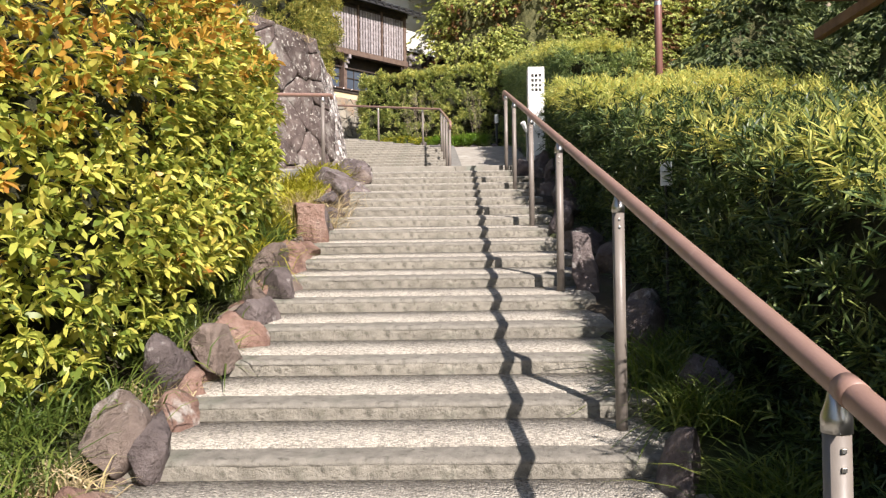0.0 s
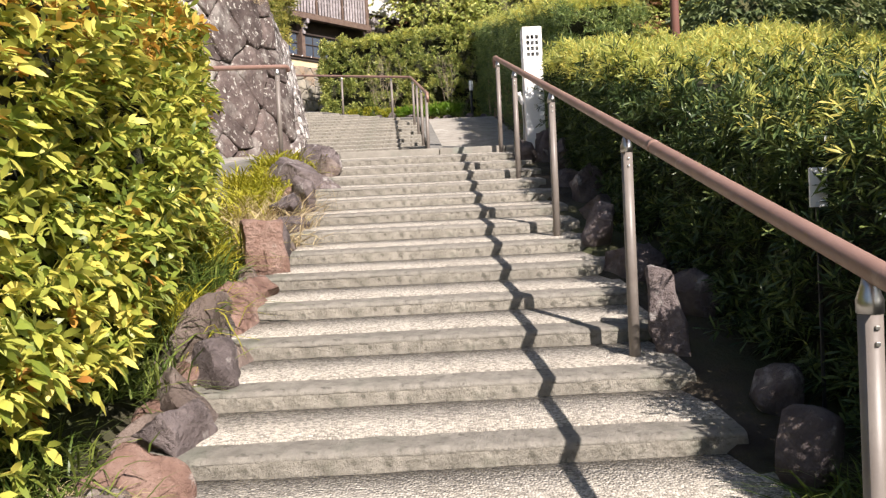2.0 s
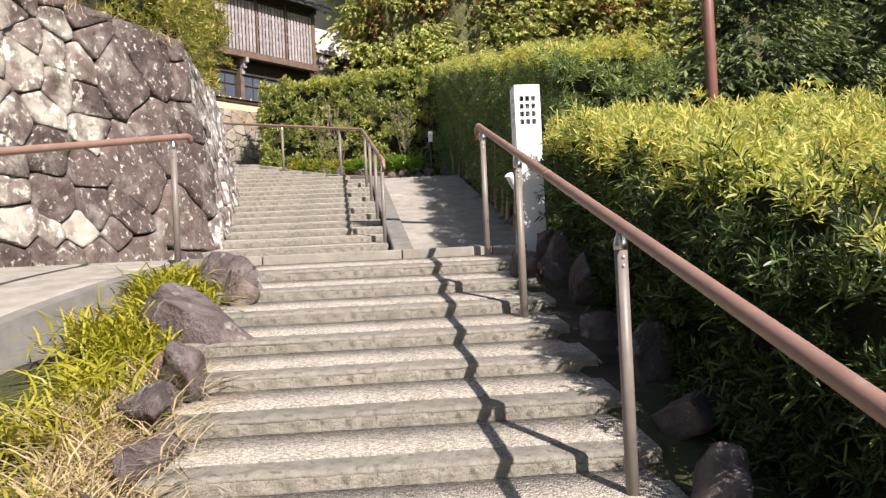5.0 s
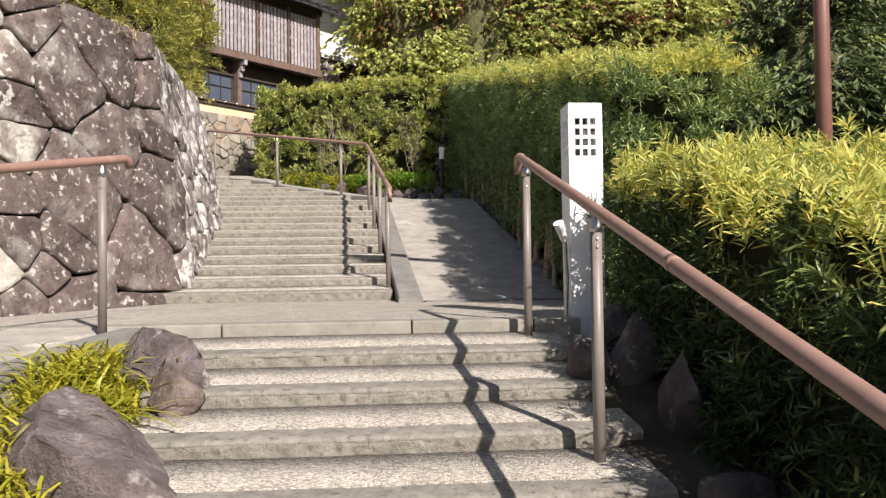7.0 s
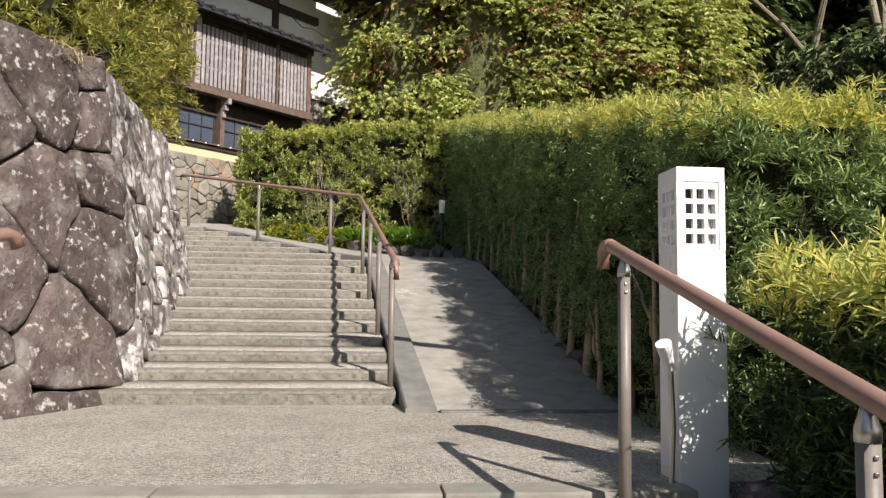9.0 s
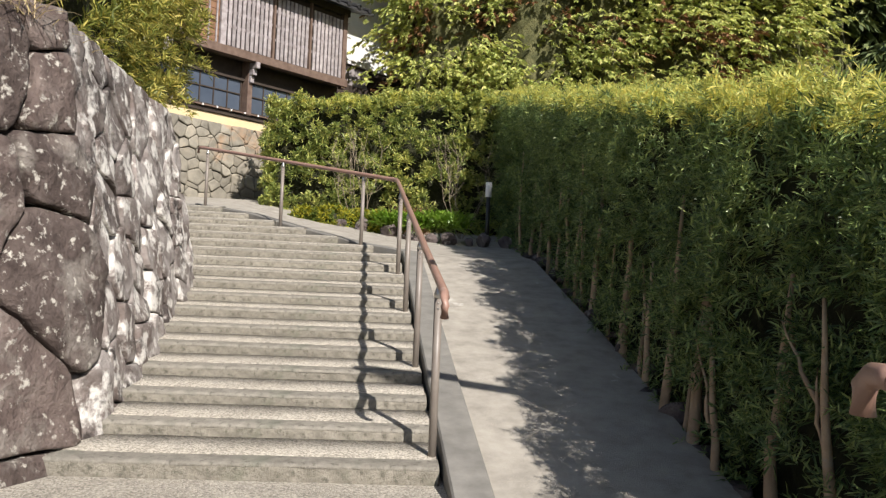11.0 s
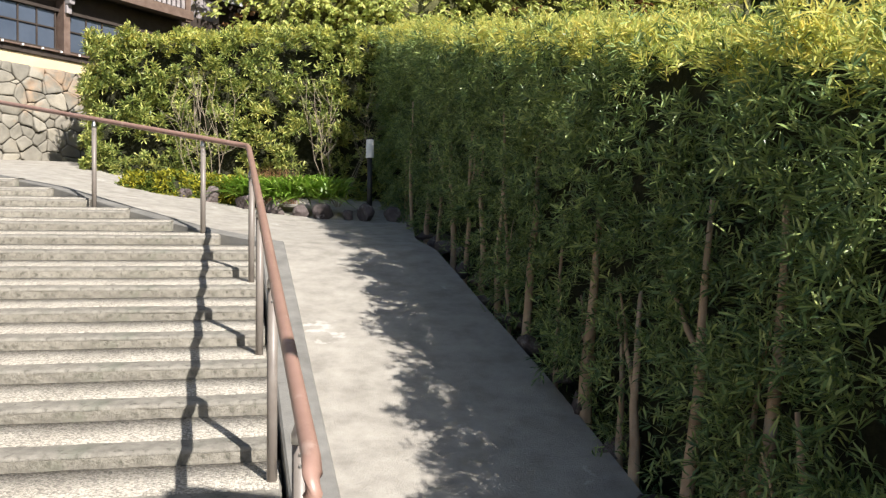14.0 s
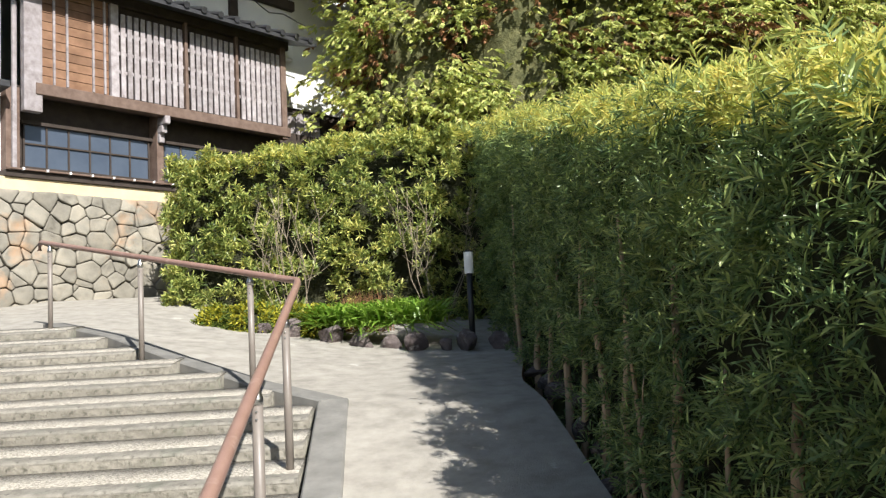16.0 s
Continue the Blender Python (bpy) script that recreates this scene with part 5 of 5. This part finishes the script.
for i in range(130):
    x, y = rng.uniform(-4.6, -2.3), rng.uniform(9.0, 13.2)
    if 0.72 < behind_wall(x, y) < 1.5:
        tuft("wall_top_grass", "dry straw grass on top of the wall", (x, y, 4.98), 170, 0.34, 0.007, STRAW, 0.7, 0.12)


def bare_shrub(at, height, seed):
    h = thing("bare_shrub", "leafless pale twiggy shrub in front of the hedge", "shrub", at, "bare shrubs")
    r = np.random.default_rng(seed)
    bm = bmesh.new()
    for i in range(7):
        a = r.uniform(0, math.tau)
        p = Vector((0, 0, -0.05))
        way = Vector((0.6 * math.cos(a), 0.2 * math.sin(a) - 0.1, 1)).normalized()
        pts = [p.copy()]
        for k in range(6):
            p = p + way * height / 6
            way = (way + Vector((r.normal(0, 0.16), r.normal(0, 0.1), 0.05))).normalized()
            pts.append(p.copy())
            if k > 1:
                for _ in range(2):
                    e = (way + Vector((r.normal(0, 0.7), r.normal(0, 0.3), 0.1))).normalized() * height * 0.22
                    tube([p, p + e * 0.5, p + e + Vector((0, 0, 0.04))], [0.0035, 0.003, 0.0018], 5, bm)
        tube(pts, [0.007, 0.006, 0.0055, 0.005, 0.004, 0.003, 0.002], 6, bm)
    part("branchwork", bm, TWIG, h)


bare_shrub((-0.95, 21.75, 4.35), 1.5, 3)
bare_shrub((0.75, 21.5, 4.35), 1.5, 6)
for i in range(5):
    tuft("red_stem_clump", "reddish dry stems in the planting bed", (-0.35 + 0.12 * i, 21.3, 4.4), 80, 0.5, 0.006, HINOKI_DRY, 0.2, 0.05, 0.1)

# ---- path light ----
light = thing("path_light", "slim black path light with a white cylindrical head", "path light", (1.03, 20.2, 4.2))
part("post", tube([(0, 0, -0.1), (0, 0, 0.72)], 0.032, 12), BLACK, light, smooth=True)
part("lamp_head", tube([(0, 0, 0.72), (0, 0, 0.94)], 0.048, 14), LAMPWHITE, light, "white cylindrical lamp cover")
part("cap", tube([(0, 0, 0.94), (0, 0, 0.955)], 0.049, 14), BLACK, light)

# ---- tall pole ----
pole = thing("lamp_pole", "tall reddish brown painted steel pole behind the hedge", "pole", (2.6, 9.98, stair_z(9.98) - 0.1))
part("shaft", tube([(0, 0, -0.2), (0, 0, 2), (0, 0, 3.2)], [0.05, 0.047, 0.044], 18), POLE, pole, smooth=True)
part("arm", tube([(0, 0, 3.1), (-0.08, 0.03, 3.24), (-0.6, 0.22, 3.3), (-1.15, 0.42, 3.33)], [0.05, 0.058, 0.056, 0.054], 12), POLE, pole, smooth=True)
part("lamp_head", tube([(-1.12, 0.41, 3.33), (-1.17, 0.43, 3.34), (-1.5, 0.55, 3.36), (-1.6, 0.58, 3.35)], [0.054, 0.075, 0.08, 0.04], 12), POLE, pole, smooth=True)
part("base_plate", box(-0.14, 0.14, -0.14, 0.14, -0.02, 0.03, 0.01), POLE, pole)
part("band", tube([(0, 0, 2.2), (0, 0, 2.25)], 0.05, 18), STEEL, pole)


# ---- trees ----
def cypress(at, height, radius, n, seed, mats, dry=0.1, size=(0.19, 0.075), name="cypress_tree", label="dense yellow-green cypress with drooping sprays", base=0.1):
    """A conifer: a trunk, and flat drooping sprays from floor to tip."""
    t = thing(name, label, "tree", at)
    part("trunk", tube([(0, 0, -0.3), (0, 0, height * 0.5), (0, 0, height)], [0.16, 0.1, 0.02], 9), DARKBARK, t)
    r = np.random.default_rng(seed)
    m = max(40, n // 80)
    cf = r.uniform(base, 1, m) ** 1.15
    ca = r.uniform(0, math.tau, m)
    cr = radius * np.clip(1.15 - cf, 0.05, 1) ** 0.55 * r.uniform(0.72, 1.12, m)
    clump = np.stack((np.cos(ca) * cr, np.sin(ca) * cr, cf * height), 1)
    pick = r.integers(0, m, n)
    off = r.normal(0, 1, (n, 3)) * np.array((0.23, 0.23, 0.11)) * radius
    off[:, 2] -= 0.25 * np.hypot(off[:, 0], off[:, 1])
    root = clump[pick] + off
    az = np.arctan2(root[:, 1], root[:, 0])
    out = unit(np.stack((np.cos(az), np.sin(az), -0.55 + r.normal(0, 0.3, n)), 1) + off / radius)
    tang = np.stack((-np.sin(az), np.cos(az), np.zeros(n)), 1)
    bases, ways = [], []
    for k in range(7):
        s = (k - 3) / 3.0
        bases.append(root + out * 0.03 * k)
        ways.append(unit(out * (1 - 0.4 * abs(s)) + tang * s * 0.9 + r.normal(0, 0.22, (n, 3))))
    b, w_ = np.concatenate(bases), np.concatenate(ways)
    v, fc = leaf_arrays(b, w_, size[0] * r.uniform(0.6, 1.2, n * 7), size[1] * r.uniform(0.7, 1.2, n * 7), 0.22)
    pd = np.array([noise.noise((p[0] * 1.1 + seed, p[1] * 1.1, p[2] * 1.1)) for p in root])
    d = np.repeat((np.tile((pd > 0.32) & (r.uniform(0, 1, n) < dry * 6), 7)).astype(np.int32), 2)
    me = raw_mesh("crown", v, fc, d)
    for m in mats:
        me.materials.append(m)
    part("crown", me, None, t)
    bm = bmesh.new()
    bmesh.ops.create_icosphere(bm, subdivisions=3, radius=1)
    for vt in bm.verts:
        z = (vt.co.z + 1) / 2
        zz = base + z * (0.97 - base)
        k = radius * max(0.05, 1.15 - zz) ** 0.55 * 0.72 * (1 + 0.2 * noise.noise(vt.co * 3))
        h = Vector((vt.co.x, vt.co.y, 0))
        h = h.normalized() * k if h.length > 0.05 else h
        h *= min(1.0, 2.2 * math.sqrt(max(0, z * (1 - z))) + 0.1)
        vt.co = Vector((h.x, h.y, zz * height))
    part("inner_core", bm, TREECORE, t)
    return t


for i, (x, y, hgt, rad) in enumerate(((0.9, 27.3, 10.5, 1.7), (2.7, 26.8, 11, 1.8), (4.5, 26.6, 10.5, 1.8), (6.2, 26.2, 10, 1.7), (7.7, 26.0, 8.5, 1.5), (3.6, 28.8, 13, 2.1), (6.8, 29.0, 12, 2.1))):
    cypress((x, y, ground_z(x, y)), hgt, rad, 7000, 20 + i, (HINOKI, HINOKI_DRY), 0.2 if i < 4 else 0.04, (0.14, 0.07))
r2 = np.random.default_rng(5)
for i in range(34):
    x, y = 9.3 + 10 * r2.uniform(), 23 + 14 * r2.uniform()
    if i >= 28:
        x, y = -14 + 18 * r2.uniform(), 36 + 10 * r2.uniform()
    cypress((x, y, ground_z(x, y)), r2.uniform(9, 14), r2.uniform(1.9, 3.0), 850, 60 + i, (WOODS, WOODS), 0, (0.5, 0.2), "forest_tree", "dark evergreen tree in the shaded wood")
for i, (x, y) in enumerate(((5.2, 14.5), (6.8, 17.5), (7.6, 12.5), (8.8, 19.0))):
    cypress((x, y, ground_z(x, y)), 2.6 + 0.7 * (i % 3), 1.3, 2400, 95 + i, (WOODS, HINOKI), 0.02, (0.16, 0.06), "evergreen_tree", "dark evergreen tree beyond the hedge", 0.02)


def bare_tree(at, height, seed):
    t = thing("bare_tree", "leafless pale tree standing before the wood", "tree", at, "bare trees")
    r = np.random.default_rng(seed)

    def grow(p, way, length, rad, level, bm):
        pts, rr = [p], [rad]
        for k in range(5):
            way = (way + Vector(r.normal(0, 0.12, 3))).normalized()
            p = p + way * length / 5
            pts.append(p)
            rr.append(rad * (1 - 0.13 * (k + 1)))
            if level < 3 and k > 0:
                e = (way + Vector(r.normal(0, 0.6, 3)) + Vector((0, 0, 0.2))).normalized()
                grow(p, e, length * 0.5, rad * 0.45, level + 1, bm)
        tube(pts, rr, 6 if level else 9, bm)

    bm = bmesh.new()
    grow(Vector((0, 0, -0.2)), Vector((0, 0, 1)), height, 0.11, 0, bm)
    part("limbwork", bm, TWIG, t)


bare_tree((8.6, 22.0, ground_z(8.6, 22.0)), 9, 4)
bare_tree((10.2, 21.0, ground_z(10.2, 21.0)), 9, 9)


# ---- far right eave ----
eave = thing("wooden_eave", "brown timber eave of a small building beyond the hedge", "eave", (3.75, 5.6, 0))
for i in range(9):
    part("eave_board", box(-0.6, 1.6, 0.15 * i, 0.15 * i + 0.14, 3.42 + 0.03 * i, 3.46 + 0.03 * i, 0.006), BOARD, eave)
for x in (-0.5, 0.3, 1.1):
    part("rafter", box(x, x + 0.07, -0.05, 1.4, 3.33, 3.42, 0.006), BOARD, eave)
for x in (0.9, 1.5):
    part("support_post", box(x, x + 0.1, 1.2, 1.3, 0.9, 3.4, 0.008), DARKWOOD, eave)

label_tag = thing("plant_label", "small white plant label plate on a thin stake", "label", (1.09, 3.85, 0.76))
part("plate", box(-0.03, 0.03, -0.004, 0.004, 0.98, 1.11, 0.003), LAMPWHITE, label_tag)
part("stake", box(-0.006, 0.006, 0.005, 0.013, -0.1, 1.05, 0.002), BLACK, label_tag)
